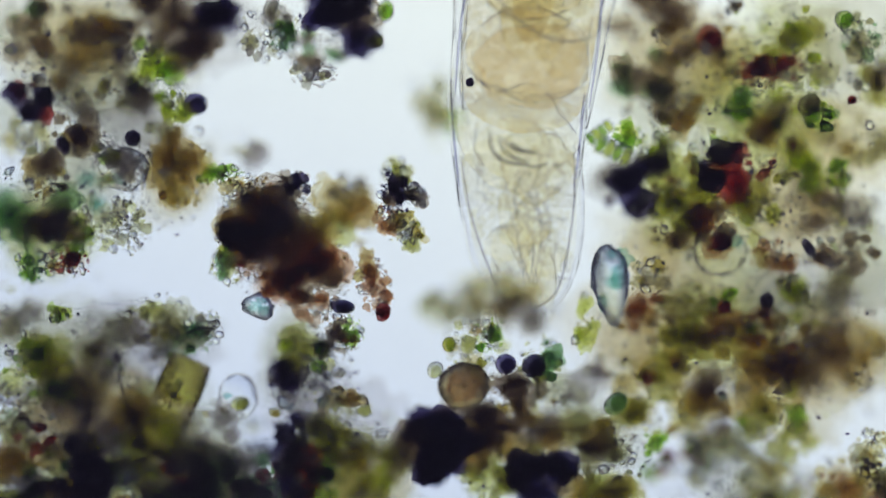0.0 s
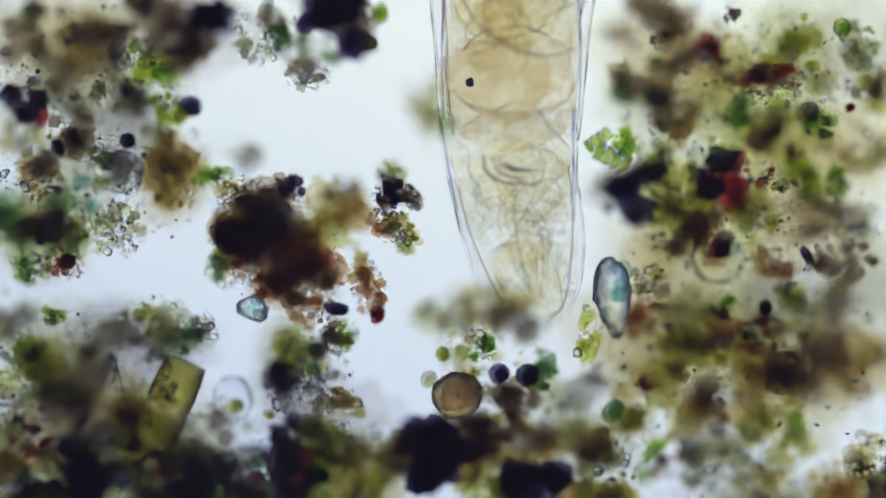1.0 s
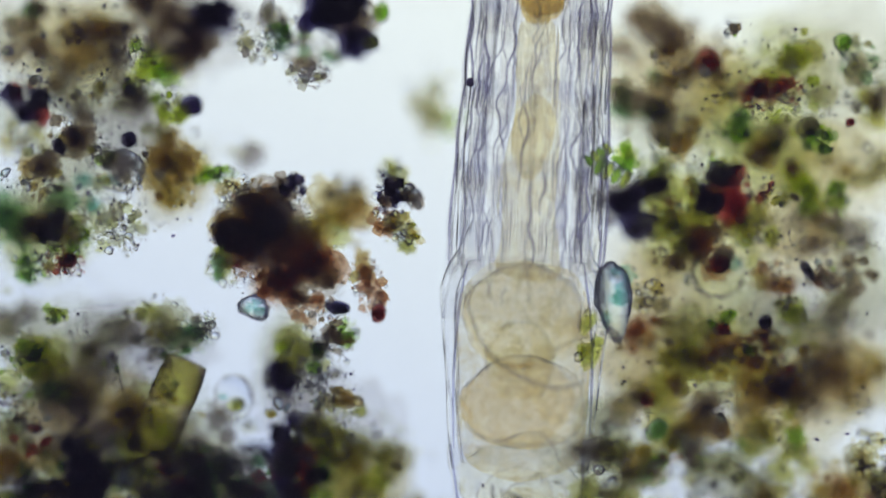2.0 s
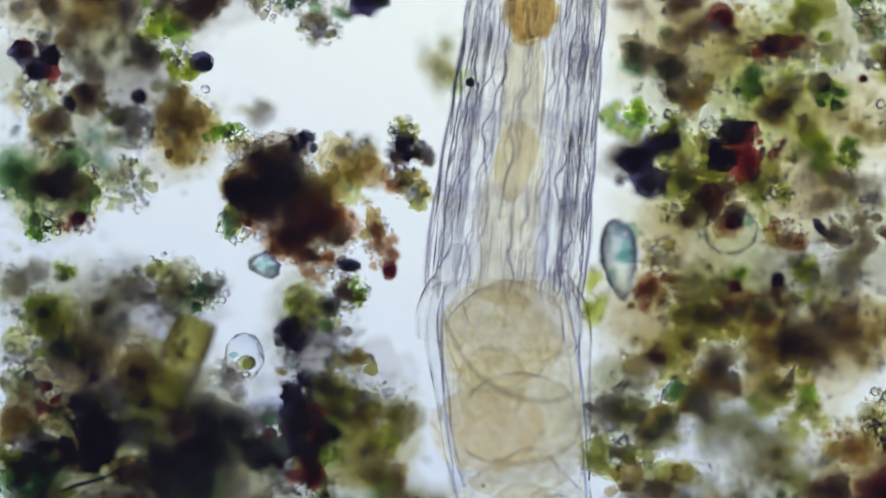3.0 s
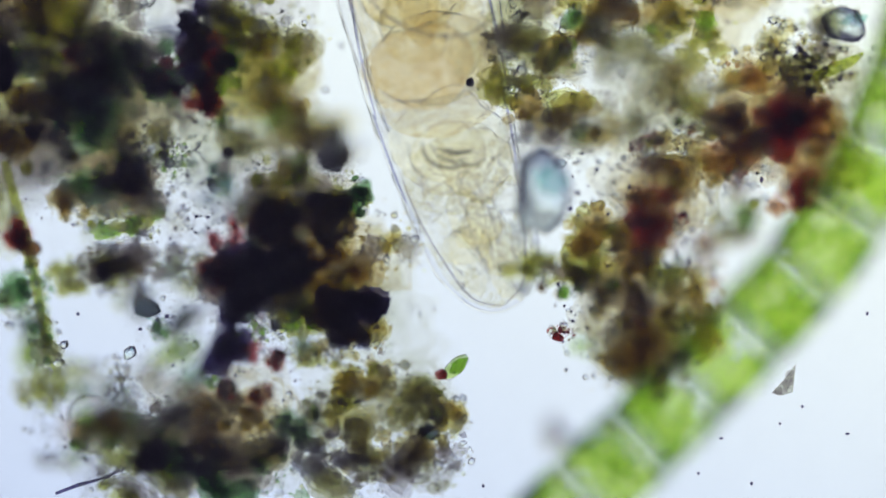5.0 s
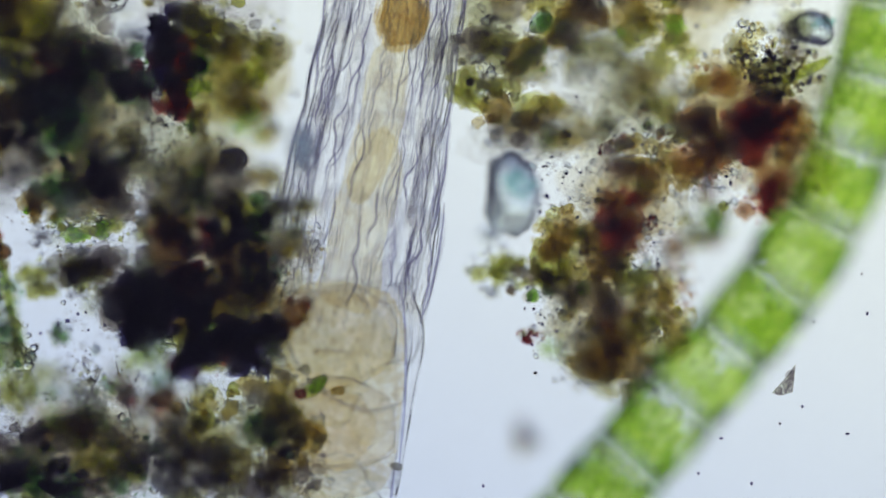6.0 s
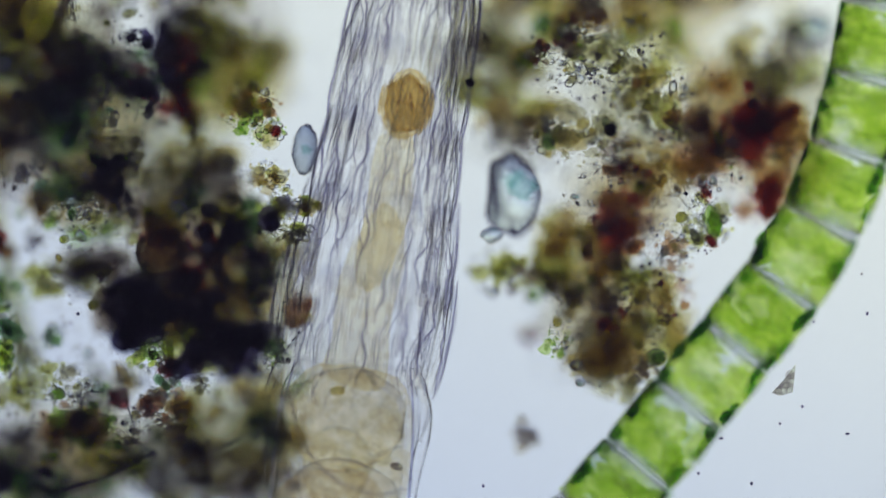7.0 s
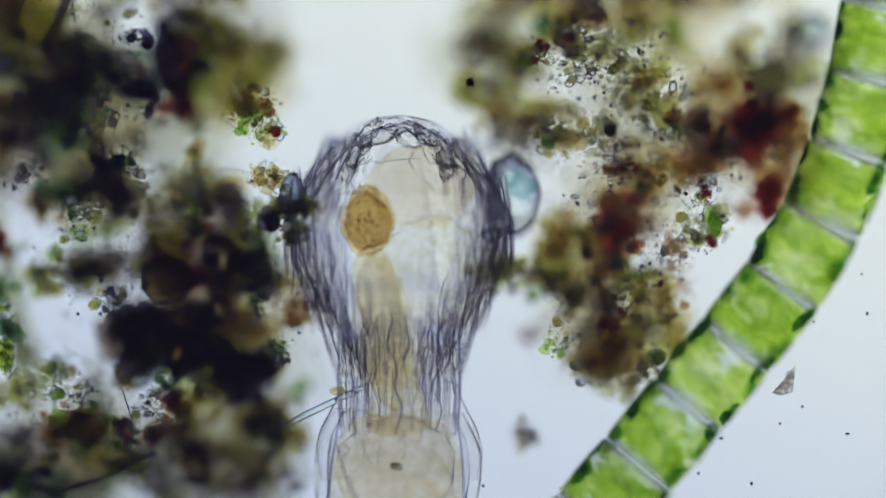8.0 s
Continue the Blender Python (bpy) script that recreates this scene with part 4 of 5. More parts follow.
    cell(895, 645, 0, 19, 19, "black", drift="front")
    cell(945, 648, 1, 22, 22, "black", drift="front")
    c(960, 640, -5, 36, 42, "deep", "olive", lumps=3, drift="front")
    c(925, 690, -6, 45, 40, "dark", "olive", lumps=4, drift="front")
    c(775, 790, -8, 72, 66, "black", "dark", lumps=7, grains=4, drift="front")
    c(770, 795, -5, 62, 56, "black", "black", lumps=5, grains=2, drift="front")
    c(860, 780, -12, 60, 55, "brown", "dark", lumps=5, drift="front")
    c(955, 850, -9, 52, 52, "black", "black", lumps=4, grains=2, drift="front")
    c(830, 745, -8, 60, 40, "dark", "violet", lumps=4, drift="front")
    c(890, 690, -8, 60, 45, "brown", "dark", lumps=4, drift="front")
    c(840, 610, -6, 50, 45, "brown", "olive", lumps=3, drift="front")
    c(910, 810, -9, 70, 55, "dark", "olive", lumps=4, drift="front")
    c(890, 760, -10, 70, 50, "dark", "tan", lumps=5, drift="front")
    c(950, 760, -12, 70, 60, "brown", "violet", lumps=5, drift="front")
    c(1040, 790, -10, 70, 60, "grey", "brown", lumps=5, drift="aside")
    c(1060, 860, -10, 70, 50, "brown", "olive", lumps=5, drift="aside")
    c(1110, 740, -10, 60, 50, "olive", "tan", lumps=4, drift="aside")
    c(960, 850, -12, 55, 60, "black", "violet", lumps=5, drift="front")
    c(880, 850, -8, 60, 50, "olive", "grey", lumps=5, drift="front")
    c(1040, 560, 4, 26, 60, "lime", "olive", turn=15, lumps=2, grains=3, fine=25, drift="crystal")
    c(1000, 720, -14, 70, 70, "grey", "violet", lumps=4, drift="aside")
    c(1060, 650, -14, 60, 30, "violet", "grey", turn=35, lumps=2, grains=2, fine=15, drift="aside")
    cell(1090, 715, 0, 24, 18, "deep", turn=-40, drift="aside")
    cell(770, 655, 0, 14, 16, "grey", turn=25, drift="front")
    cell(795, 610, 0, 12, 14, "lime", drift="front")


def box_alga(u, v, z, half, wide, turn, drift):
    """A short chain of box-shaped green cells."""
    thing = empty("chain_alga", Matrix.Translation(W(u, v, z)) @ pose(0, 0, 0, 0, 0, -turn))
    tagged(thing, "short chain of box-shaped yellow-green diatoms", "diatom", "chain diatoms")
    for k in range(4):
        x = (-0.75 + 0.5 * k) * half * G
        ends = [Vector((x + f * half * G, 0, 0)) for f in (-0.24, -0.22, 0, 0.22, 0.24)]
        box = part("shell", tube(ends, [wide * f * G for f in (0.8, 0.98, 1, 0.98, 0.8)], 14, True, 0.7), M_SILICA, thing)
        part("chloroplast", lump(k + 60, 3, 0.3, 0.15), HUES["lime" if k % 2 else "green"], box, m=Matrix.Translation((x, 0, 0)) @ Matrix.Diagonal((0.2 * half * G, 0.8 * wide * G, 0.5 * wide * G, 1)))
    THINGS.setdefault(drift, []).append(thing)


def right_bank():
    c = clump
    d = "right"
    c(1180, 30, -18, 100, 60, "dark", "violet", drift=d)
    c(1140, 140, -9, 60, 60, "dark", "deep", lumps=6, drift=d)
    c(1200, 180, -10, 50, 50, "dark", "brown", lumps=5, drift=d)
    cell(1257, 66, -8, 27, 28, "maroon", drift=d)
    c(1250, 75, -14, 60, 50, "brown", "dark", lumps=4, drift=d)
    c(1340, 125, -5, 45, 26, "rust", "maroon", lumps=4, grains=4, drift=d)
    c(1310, 190, -7, 42, 38, "green", "deep", lumps=3, grains=4, drift=d)
    c(1390, 60, -8, 70, 60, "olive", "lime", lumps=4, grains=12, drift=d)
    c(1420, 150, -8, 60, 60, "grey", "lime", lumps=4, grains=10, drift=d)
    cell(1494, 35, 0, 17, 17, "green", drift=d)
    cell(1432, 185, 0, 22, 18, "violet", turn=-30, drift=d)
    c(1450, 205, -2, 26, 26, "green", "deep", lumps=2, drift=d)
    c(1385, 220, -14, 60, 46, "brown", "violet", lumps=5, drift=d)
    c(1520, 250, -12, 70, 50, "grey", "brown", lumps=5, drift=d)
    cell(1508, 177, 0, 9, 8, "maroon", drift=d)
    cell(1518, 150, 0, 9, 12, "violet", drift=d)
    c(1550, 130, -12, 40, 60, "olive", "dark", lumps=4, drift=d)
    c(1525, 70, -3, 36, 40, "grey", "deep", lumps=2, grains=12, drift=d)
    c(1130, 320, -16, 70, 60, "violet", "black", lumps=6, drift=d)
    c(1225, 330, -8, 70, 70, "olive", "brown", lumps=6, drift=d)
    c(1290, 300, -6, 62, 48, "maroon", "black", lumps=6, grains=4, drift=d)
    c(1265, 270, -6, 40, 40, "olive", "green", lumps=3, drift=d)
    c(1340, 370, -7, 45, 55, "olive", "lime", lumps=4, drift=d)
    c(1190, 400, -6, 60, 40, "olive", "dark", lumps=4, drift=d)
    c(1260, 400, -4, 50, 46, "dark", "rust", lumps=4, drift=d)
    cell(1275, 428, 0, 20, 18, "maroon", drift=d)
    crystal(1275, 445, -4, 48, 42, seed=14, mat=M_FILM, facets=False, label="clear rounded empty shell among detritus", drift=d)
    c(1440, 300, -12, 65, 40, "lime", "green", turn=15, lumps=4, grains=4, drift=d)
    c(1490, 310, -7, 24, 30, "green", "lime", lumps=2, drift=d)
    c(1430, 370, -16, 80, 45, "violet", "brown", lumps=5, drift=d)
    c(1520, 390, -12, 60, 50, "violet", "olive", lumps=4, drift=d)
    c(1500, 450, -5, 60, 36, "dark", "rust", lumps=4, drift=d)
    c(1370, 455, -6, 40, 34, "tan", "rust", lumps=3, drift=d)
    cell(1432, 440, 0, 9, 22, "black", turn=-35, drift=d)
    c(1145, 560, -10, 50, 42, "rust", "brown", lumps=4, drift=d)
    c(1150, 490, 0, 36, 30, "grey", "tan", lumps=1, grains=8, fine=80, drift=d)
    c(1230, 540, -10, 60, 50, "grey", "olive", lumps=4, drift=d)
    cell(1281, 543, 0, 14, 14, "maroon", drift=d)
    cell(1357, 533, 0, 13, 16, "black", drift=d)
    c(1290, 610, -8, 75, 55, "brown", "rust", lumps=6, grains=12, drift=d)
    c(1210, 600, -9, 60, 60, "olive", "brown", lumps=5, drift=d)
    c(1410, 540, -10, 50, 46, "lime", "olive", lumps=4, drift=d)
    c(1490, 540, -13, 60, 60, "grey", "violet", lumps=4, drift=d)
    c(1440, 640, -15, 80, 65, "dark", "violet", lumps=6, drift=d)
    c(1360, 700, -13, 90, 65, "brown", "olive", lumps=6, drift=d)
    c(1280, 700, -14, 70, 50, "dark", "brown", lumps=5, drift=d)
    c(1390, 760, -12, 80, 55, "olive", "green", lumps=5, drift=d)
    c(1150, 660, -11, 70, 60, "tan", "olive", lumps=5, drift=d)
    c(1200, 650, -6, 18, 18, "maroon", "dark", lumps=3, grains=1, fine=10, drift=d)
    c(1220, 730, -10, 70, 50, "tan", "brown", lumps=5, drift=d)
    c(1540, 640, -15, 50, 70, "tan", "violet", lumps=4, drift=d)
    c(1380, 620, -7, 60, 60, "tan", "brown", lumps=4, grains=10, drift=d)
    c(1110, 245, -3, 36, 30, "lime", "green", turn=20, lumps=3, grains=4, fine=30, drift=d)
    c(1165, 260, -10, 40, 30, "grey", "lime", lumps=2, drift=d)
    crystal(1079, 498, 1, 36, 82, turn=-6, seed=2, drift="crystal")
    box_alga(1085, 268, 6, 34, 17, 28, d)
    box_alga(1060, 235, 5, 26, 12, -35, d)
    # lower right
    c(1160, 800, -6, 22, 48, "green", "lime", turn=8, lumps=3, grains=2, fine=20, drift=d)
    c(1480, 850, -10, 60, 40, "tan", "rust", lumps=4)
    c(1090, 810, -3, 60, 50, "grey", "violet", lumps=2, grains=12, fine=80)
    c(1550, 820, -3, 40, 60, "grey", "tan", lumps=2, grains=12, fine=80)
    c(1080, 880, -9, 60, 40, "olive", "violet", lumps=4)


def lower_left_area():
    def c(u, v, *a, **k):
        return clump(u - 50, v + 546, a[0] + 5, *a[1:], **k)

    c(60, 330, -8, 60, 50, "olive", "grey")
    c(190, 320, -9, 55, 55, "black", "slate", lumps=6)
    c(100, 420, -6, 60, 50, "slate", "olive")
    c(155, 410, -4, 26, 26, "green", "lime", lumps=2)
    c(20, 430, -10, 40, 40, "violet", "grey", lumps=3)
    c(235, 420, -8, 60, 50, "violet", "brown", lumps=5)
    c(160, 475, -4, 28, 20, "rust", "tan", lumps=2)
    c(375, 370, -9, 62, 90, "deep", "teal", turn=20, lumps=6, grains=6)
    cell(325, 925, -4, 40, 62, "deep", turn=20, label="large deep green translucent cell in the debris")
    c(435, 300, -9, 46, 56, "deep", "slate", lumps=4)
    c(328, 420, -7, 18, 60, "slate", "violet", turn=-12, lumps=4)
    c(420, 520, -9, 88, 60, "dark", "deep", lumps=7)
    c(430, 505, -7, 55, 34, "black", "deep", lumps=3, grains=4)
    c(350, 545, -5, 42, 42, "brown", "dark", lumps=4)
    c(440, 585, -8, 66, 22, "green", "olive", lumps=4, grains=5)
    c(470, 440, -14, 80, 36, "grey", "olive", lumps=3, fine=30)
    c(430, 652, -7, 80, 40, "violet", "brown", lumps=6)
    c(410, 645, -6, 44, 34, "slate", "violet", lumps=3)
    c(540, 655, -4, 55, 34, "grey", "violet", lumps=2, grains=12, fine=110)
    c(420, 672, -2, 50, 34, "olive", "slate", lumps=3, grains=10)
    crystal(428, 1272, -2, 30, 20, turn=25, seed=61, mat=M_DARK_GRAIN, label="dark bluish angular mineral grain")
    c(290, 300, -3, 40, 30, "olive", "grey", lumps=2)
    c(150, 560, -12, 46, 70, "lime", "grey", lumps=3, grains=4, fine=30)
    for u, v, s in ((60, 535, 20), (15, 580, 20), (105, 505, 14), (120, 630, 22), (75, 500, 14)):
        cell(u - 50, v + 546, -1, s, s * 0.8, "green" if s > 15 else "olive", turn=u)
    c(100, 550, -1, 60, 60, "grey", "deep", lumps=1, grains=14, fine=90)
    # a stalk that leans out of the bank
    stalk = empty("algal_stalk", Matrix.Translation(W(200, 1050, -3)))
    tagged(stalk, "thin green stalk furred with debris", "filament")
    path = [W(u - 50, v + 546, z) - W(200, 1050, -3) for u, v, z in ((228, 470, -5), (240, 520, -6), (262, 600, -7), (280, 690, -10), (298, 790, -15), (322, 890, -19))]
    line = [spline(path, i / 6) for i in range(31)]
    part("stem", tube(line, [(8 + 0.22 * i) * G for i in range(31)]), HUES["loose_olive"], stalk)
    part("core", tube(line, [(5 + 0.1 * i) * G for i in range(31)]), HUES["loose_lime"], stalk)
    branch = [W(u - 50, v + 546, -5) - W(200, 1050, -3) for u, v in ((42, 640), (90, 590), (140, 545), (185, 512))]
    part("branch", tube([spline(branch, i / 5) for i in range(16)], 5 * G), HUES["loose_deep"], stalk)
    fur = random.Random(23)
    for i in range(70):
        p = line[fur.randint(12, 30)] + Vector((fur.gauss(0, 9), fur.gauss(0, 9), fur.gauss(0, 8))) * G
        r = fur.uniform(3, 9) * G
        part("grain", grain_mesh("loose_" + fur.choice(("dark", "slate", "olive", "deep")), fur.randint(1, 4)), None, stalk, m=Matrix.Translation(p) @ Matrix.Scale(r, 4) @ turned(fur))
    c(245, 590, 0, 26, 40, "maroon", "brown", turn=-30, lumps=2, grains=8, fine=50)
    cell(225, 1170, 0, 20, 16, "rust")
    c(255, 715, -5, 50, 50, "deep", "grey", lumps=3, grains=12)
    c(300, 790, -10, 30, 70, "grey", "deep", turn=-15, lumps=3)
    # dark spores
    for u, v, s in ((515, 297, 15), (498, 338, 22), (532, 346, 12), (555, 265, 30)):
        cell(u - 50, v + 546, -1, s, s, "maroon" if s < 20 else "black")
    c(575, 345, -4, 34, 52, "maroon", "black", turn=-30, lumps=3, grains=3)
    c(605, 330, -8, 40, 60, "olive", "green", lumps=4)
    c(705, 290, -14, 60, 50, "olive", "lime", lumps=4)
    # the darker stretch under the bank
    c(150, 350, -8, 70, 50, "dark", "deep", lumps=5)
    c(70, 380, -6, 60, 46, "deep", "dark", lumps=5)
    c(190, 300, -7, 46, 60, "black", "deep", lumps=3, grains=5)
    c(260, 370, -10, 50, 60, "brown", "violet", lumps=4)


def pushed_area():
    """Detritus that the creature shoves aside when it stretches."""
    def c(u, v, *a, **k):
        return clump(u - 40, v + 673, a[0] + 5, *a[1:], drift="pushed", **k)

    c(605, 310, 0, 42, 46, "grey", "violet", lumps=2, grains=14, fine=80)
    cell(565, 990, -2, 12, 12, "black", drift="pushed")
    c(690, 410, -11, 66, 66, "tan", "violet", lumps=6)
    c(665, 445, -8, 34, 34, "brown", "maroon", lumps=4)
    c(735, 275, -6, 16, 50, "tan", "grey", lumps=2, grains=10, fine=60)
    cell(690, 1018, -4, 15, 32, "green", turn=5, drift="pushed")
    cell(748, 995, -10, 27, 25, "black", drift="pushed")
    cell(727, 1072, -5, 13, 14, "black", drift="pushed")
    cell(758, 1098, -5, 18, 17, "black", drift="pushed")
    cell(795, 1063, -7, 20, 16, "deep", drift="pushed")
    c(790, 465, -7, 34, 16, "slate", "olive", lumps=3)
    c(800, 400, -12, 56, 56, "olive", "violet", lumps=4)
    c(650, 580, -5, 34, 32, "black", "rust", lumps=3, grains=5)
    crystal(600, 1222, -4, 44, 26, turn=-30, seed=63, drift="pushed", label="clear grain with dark edges on a black lump")
    c(800, 560, -12, 56, 40, "tan", "olive", lumps=3)
    c(740, 605, -12, 44, 38, "olive", "green", lumps=4)
    c(830, 640, -12, 62, 44, "tan", "brown", lumps=4)
    c(870, 715, -14, 66, 46, "tan", "violet", lumps=5, grains=8)
    c(770, 675, -5, 50, 26, "olive", "tan", lumps=3, grains=14)
    c(690, 682, -3, 18, 20, "maroon", "rust", turn=-30, lumps=5, grains=3)
    c(664, 745, -3, 18, 26, "rust", "maroon", turn=30, lumps=5, grains=5)
    c(605, 738, -4, 20, 18, "maroon", "slate", lumps=3, grains=6)
    c(895, 470, -17, 56, 50, "violet", "tan", lumps=3)


def bottom_area():
    def c(u, v, *a, **k):
        return clump(u - 40, v + 673, *a, drift="bottom", **k)

    c(400, 820, 0, 60, 45, "grey", "olive", lumps=2, grains=14, fine=90)
    c(480, 820, -3, 60, 50, "violet", "grey", lumps=4, grains=12)
    c(550, 790, -2, 50, 34, "slate", "violet", lumps=4, grains=9)
    c(640, 800, -8, 66, 44, "violet", "brown", lumps=4, grains=14)
    c(715, 825, -6, 46, 40, "slate", "deep", lumps=4)
    c(800, 790, -5, 60, 40, "violet", "grey", lumps=3, grains=14, fine=120)
    c(960, 775, -4, 50, 46, "grey", "olive", lumps=2, grains=16, fine=140)
    c(570, 866, -6, 46, 30, "black", "deep", lumps=4)
    c(820, 830, -8, 80, 60, "grey", "tan", lumps=5, grains=10)
    c(930, 780, 0, 80, 60, "grey", "tan", lumps=3, grains=18, fine=130)
    c(900, 850, -3, 70, 50, "tan", "grey", lumps=4, grains=12)
    c(850, 740, -3, 60, 40, "tan", "olive", lumps=3, grains=10)
    cell(725, 1460, 0, 11, 15, "green", drift="bottom")
    hook_and_cell()
    c(650, 905, -6, 120, 50, "deep", "violet", lumps=6, grains=14)
    c(820, 900, -6, 90, 40, "grey", "violet", lumps=4, grains=14)
    c(480, 920, -3, 120, 50, "violet", "olive", lumps=4, grains=14)
    c(780, 860, -7, 66, 46, "slate", "violet", lumps=4, grains=12)
    c(880, 885, -7, 80, 50, "violet", "brown", lumps=5, grains=14)
    c(975, 870, -5, 66, 56, "violet", "grey", lumps=4, grains=14, fine=120)
    c(1000, 800, -4, 40, 50, "tan", "slate", lumps=3, grains=14, fine=100)
    crystal(930, 1495, -4, 20, 15, turn=30, seed=71, drift="bottom", mat=M_DARK_GRAIN, label="dark bluish angular mineral grain")
    crystal(945, 1460, -4, 14, 17, seed=72, drift="bottom")


def raised(z):
    """The upper bits of the last banks lie well above the rest."""
    return z + 5.0 if z > 6.5 else z * 0.75


def far_left_bottom():
    def c(u, v, z, *a, **k):
        return clump(u + 220, v + 725, raised(z) / 0.75, *a, **k)

    c(40, 60, 2, 60, 60, "olive", "lime", lumps=5)
    c(110, 110, 1, 50, 46, "violet", "maroon", lumps=4)
    c(75, 190, 3, 40, 46, "teal", "deep", lumps=3)
    c(30, 210, 2, 40, 60, "violet", "slate", lumps=4)
    crystal(300, 895, 4, 22, 18, turn=20, seed=41)
    c(340, 60, 5, 60, 40, "olive", "slate", lumps=4, grains=8)
    c(130, 750, 12, 60, 46, "rust", "green", lumps=4, grains=12)
    c(160, 750, 13, 36, 34, "green", "olive", lumps=3)
    c(255, 815, 4, 60, 50, "deep", "black", lumps=5, drift="bottom")
    c(230, 670, 20, 30, 26, "brown", "tan", lumps=3, grains=3)
    c(80, 670, 12, 60, 34, "grey", "olive", lumps=2, grains=12)
    c(10, 600, 10, 16, 60, "lime", "deep", lumps=3)
    c(300, 720, 8, 30, 40, "brown", "rust", lumps=3, grains=6)
    c(440, 185, 8, 52, 36, "olive", "rust", lumps=3, grains=14, fine=90)
    c(460, 225, 8, 46, 34, "tan", "green", turn=30, lumps=2, grains=12, fine=80)
    cell(708, 958, 15.5, 11, 12, "maroon")
    crystal(735, 1075, 15, 22, 45, turn=4, seed=52, drift="nub", facets=False, mat=M_NUB, label="smoky blue-grey rounded grain beside the rotifer")
    c(475, 310, 8, 40, 26, "tan", "brown", lumps=2, grains=12, fine=60)
    crystal(537, 1092, 16.5, 18, 12, turn=25, seed=25)
    crystal(570, 1066, 15.5, 32, 17, turn=12, seed=31, mat=M_FILM, facets=False, label="clear empty diatom shell")
    cell(626, 1080, 15.5, 23, 14, "violet", turn=5)
    cell(696, 1114, 14.5, 22, 27, "black")
    c(500, 370, 7, 26, 40, "slate", "olive", lumps=3, grains=8)
    c(545, 365, 8, 24, 18, "tan", "lime", lumps=1, grains=10, fine=50)
    c(520, 415, 8, 30, 20, "lime", "grey", lumps=2, grains=8)
    c(435, 390, 4, 40, 40, "lime", "grey", lumps=2, grains=5)
    c(345, 460, 5, 46, 80, "maroon", "violet", lumps=4, grains=6)
    c(370, 600, 4, 46, 80, "black", "maroon", lumps=4, grains=8)
    c(455, 480, 5, 40, 50, "black", "deep", lumps=3, grains=10)
    c(80, 490, 5, 46, 34, "olive", "violet", lumps=4, grains=8)
    c(520, 545, 6, 36, 34, "tan", "rust", lumps=3, grains=12, fine=80)
    c(270, 625, 8, 36, 24, "green", "lime", turn=-30, lumps=3, grains=6)
    c(480, 755, 5, 44, 30, "deep", "grey", lumps=3, grains=6)
    c(330, 790, 7, 50, 34, "brown", "slate", turn=30, lumps=3, grains=12)
    c(390, 830, 2, 70, 44, "grey", "violet", lumps=3, grains=10)
    c(20, 690, 6, 40, 50, "olive", "grey", lumps=3, grains=8)
    c(200, 820, 6, 60, 30, "olive", "lime", lumps=3, grains=10)
    # thin bristles
    for u0, v0, u1, v1 in ((165, 175, 330, 75), (380, 205, 425, 235), (385, 303, 450, 308), (180, 150, 300, 85)):
        a, b = W(u0 + 220, v0 + 725, 14), W(u1 + 220, v1 + 725, 16)
        spine = new("bristle", mesh_of("bristle", tube([Vector((0, 0, 0)), (b - a) * 0.5 + Vector((0, 0.001, 0)), b - a], [1.6 * G, 1.5 * G, 0.8 * G], 8), M_SILICA))
        spine.location = a
        tagged(spine, "thin clear bristle sticking out of the debris", "bristle", "loose bristles")
    needle = new("needle", mesh_of("needle", tube([W(430, 790) - W(540, 735), Vector((0, 0, 0)), W(650, 682) - W(540, 735)], [2 * G, 6.5 * G, 5 * G], 12), M_QUARTZ))
    needle.location = W(760, 1460, 14)
    tagged(needle, "long clear glassy needle beside the rotifer", "spicule")
    THINGS.setdefault("needle", []).append(needle)


def fluff():
    """A bushy tuft of grains and the thin yellow blade beside it."""
    rng = random.Random(12)
    thing = empty("detritus_tuft", Matrix.Translation(W(1590, 850, -2)))
    tagged(thing, "bushy brown tuft of fine grains on branching threads", "detritus")
    for k in range(9):
        a = rng.uniform(0.9, 2.3)
        pts = [Vector((rng.uniform(-20, 20) * G, -60 * G, 0))]
        for i in range(5):
            a += rng.uniform(-0.35, 0.35)
            pts.append(pts[-1] + Vector((math.cos(a), math.sin(a), rng.uniform(-0.3, 0.3))) * rng.uniform(16, 26) * G)
        part("thread", tube(pts, 1.6 * G, 6), HUES["loose_dark"], thing)
        for p in pts[1:]:
            for i in range(5):
                r = rng.uniform(3, 7) * G
                part("grain", grain_mesh("loose_" + rng.choice(("dark", "tan", "olive", "black")), rng.randint(1, 4)), None, thing, m=Matrix.Translation(p + Vector((rng.gauss(0, 7), rng.gauss(0, 7), rng.gauss(0, 6))) * G) @ Matrix.Diagonal((r, r * 0.8, r * 0.8, 1)) @ turned(rng))
    tagged(part("clear_grit", chips(rng, 120, 60 * G, 70 * G, 4 * MM, 2 * G, 6 * G, M_SILICA), None, thing), kind="stuff")
    blade = new("yellow_alga", mesh_of("yellow_alga", tube([Vector((x * G, y * G, 0)) for x, y in ((-52, -20), (-30, -13), (0, 0), (30, 14), (48, 26))], [3 * G, 9 * G, 11 * G, 8 * G, 2 * G], 10, True, 0.4), HUES["lime"]))
    blade.location = W(1650, 850, -6)
    tagged(blade, "narrow yellow-green blade of algae beside the filament", "alga")


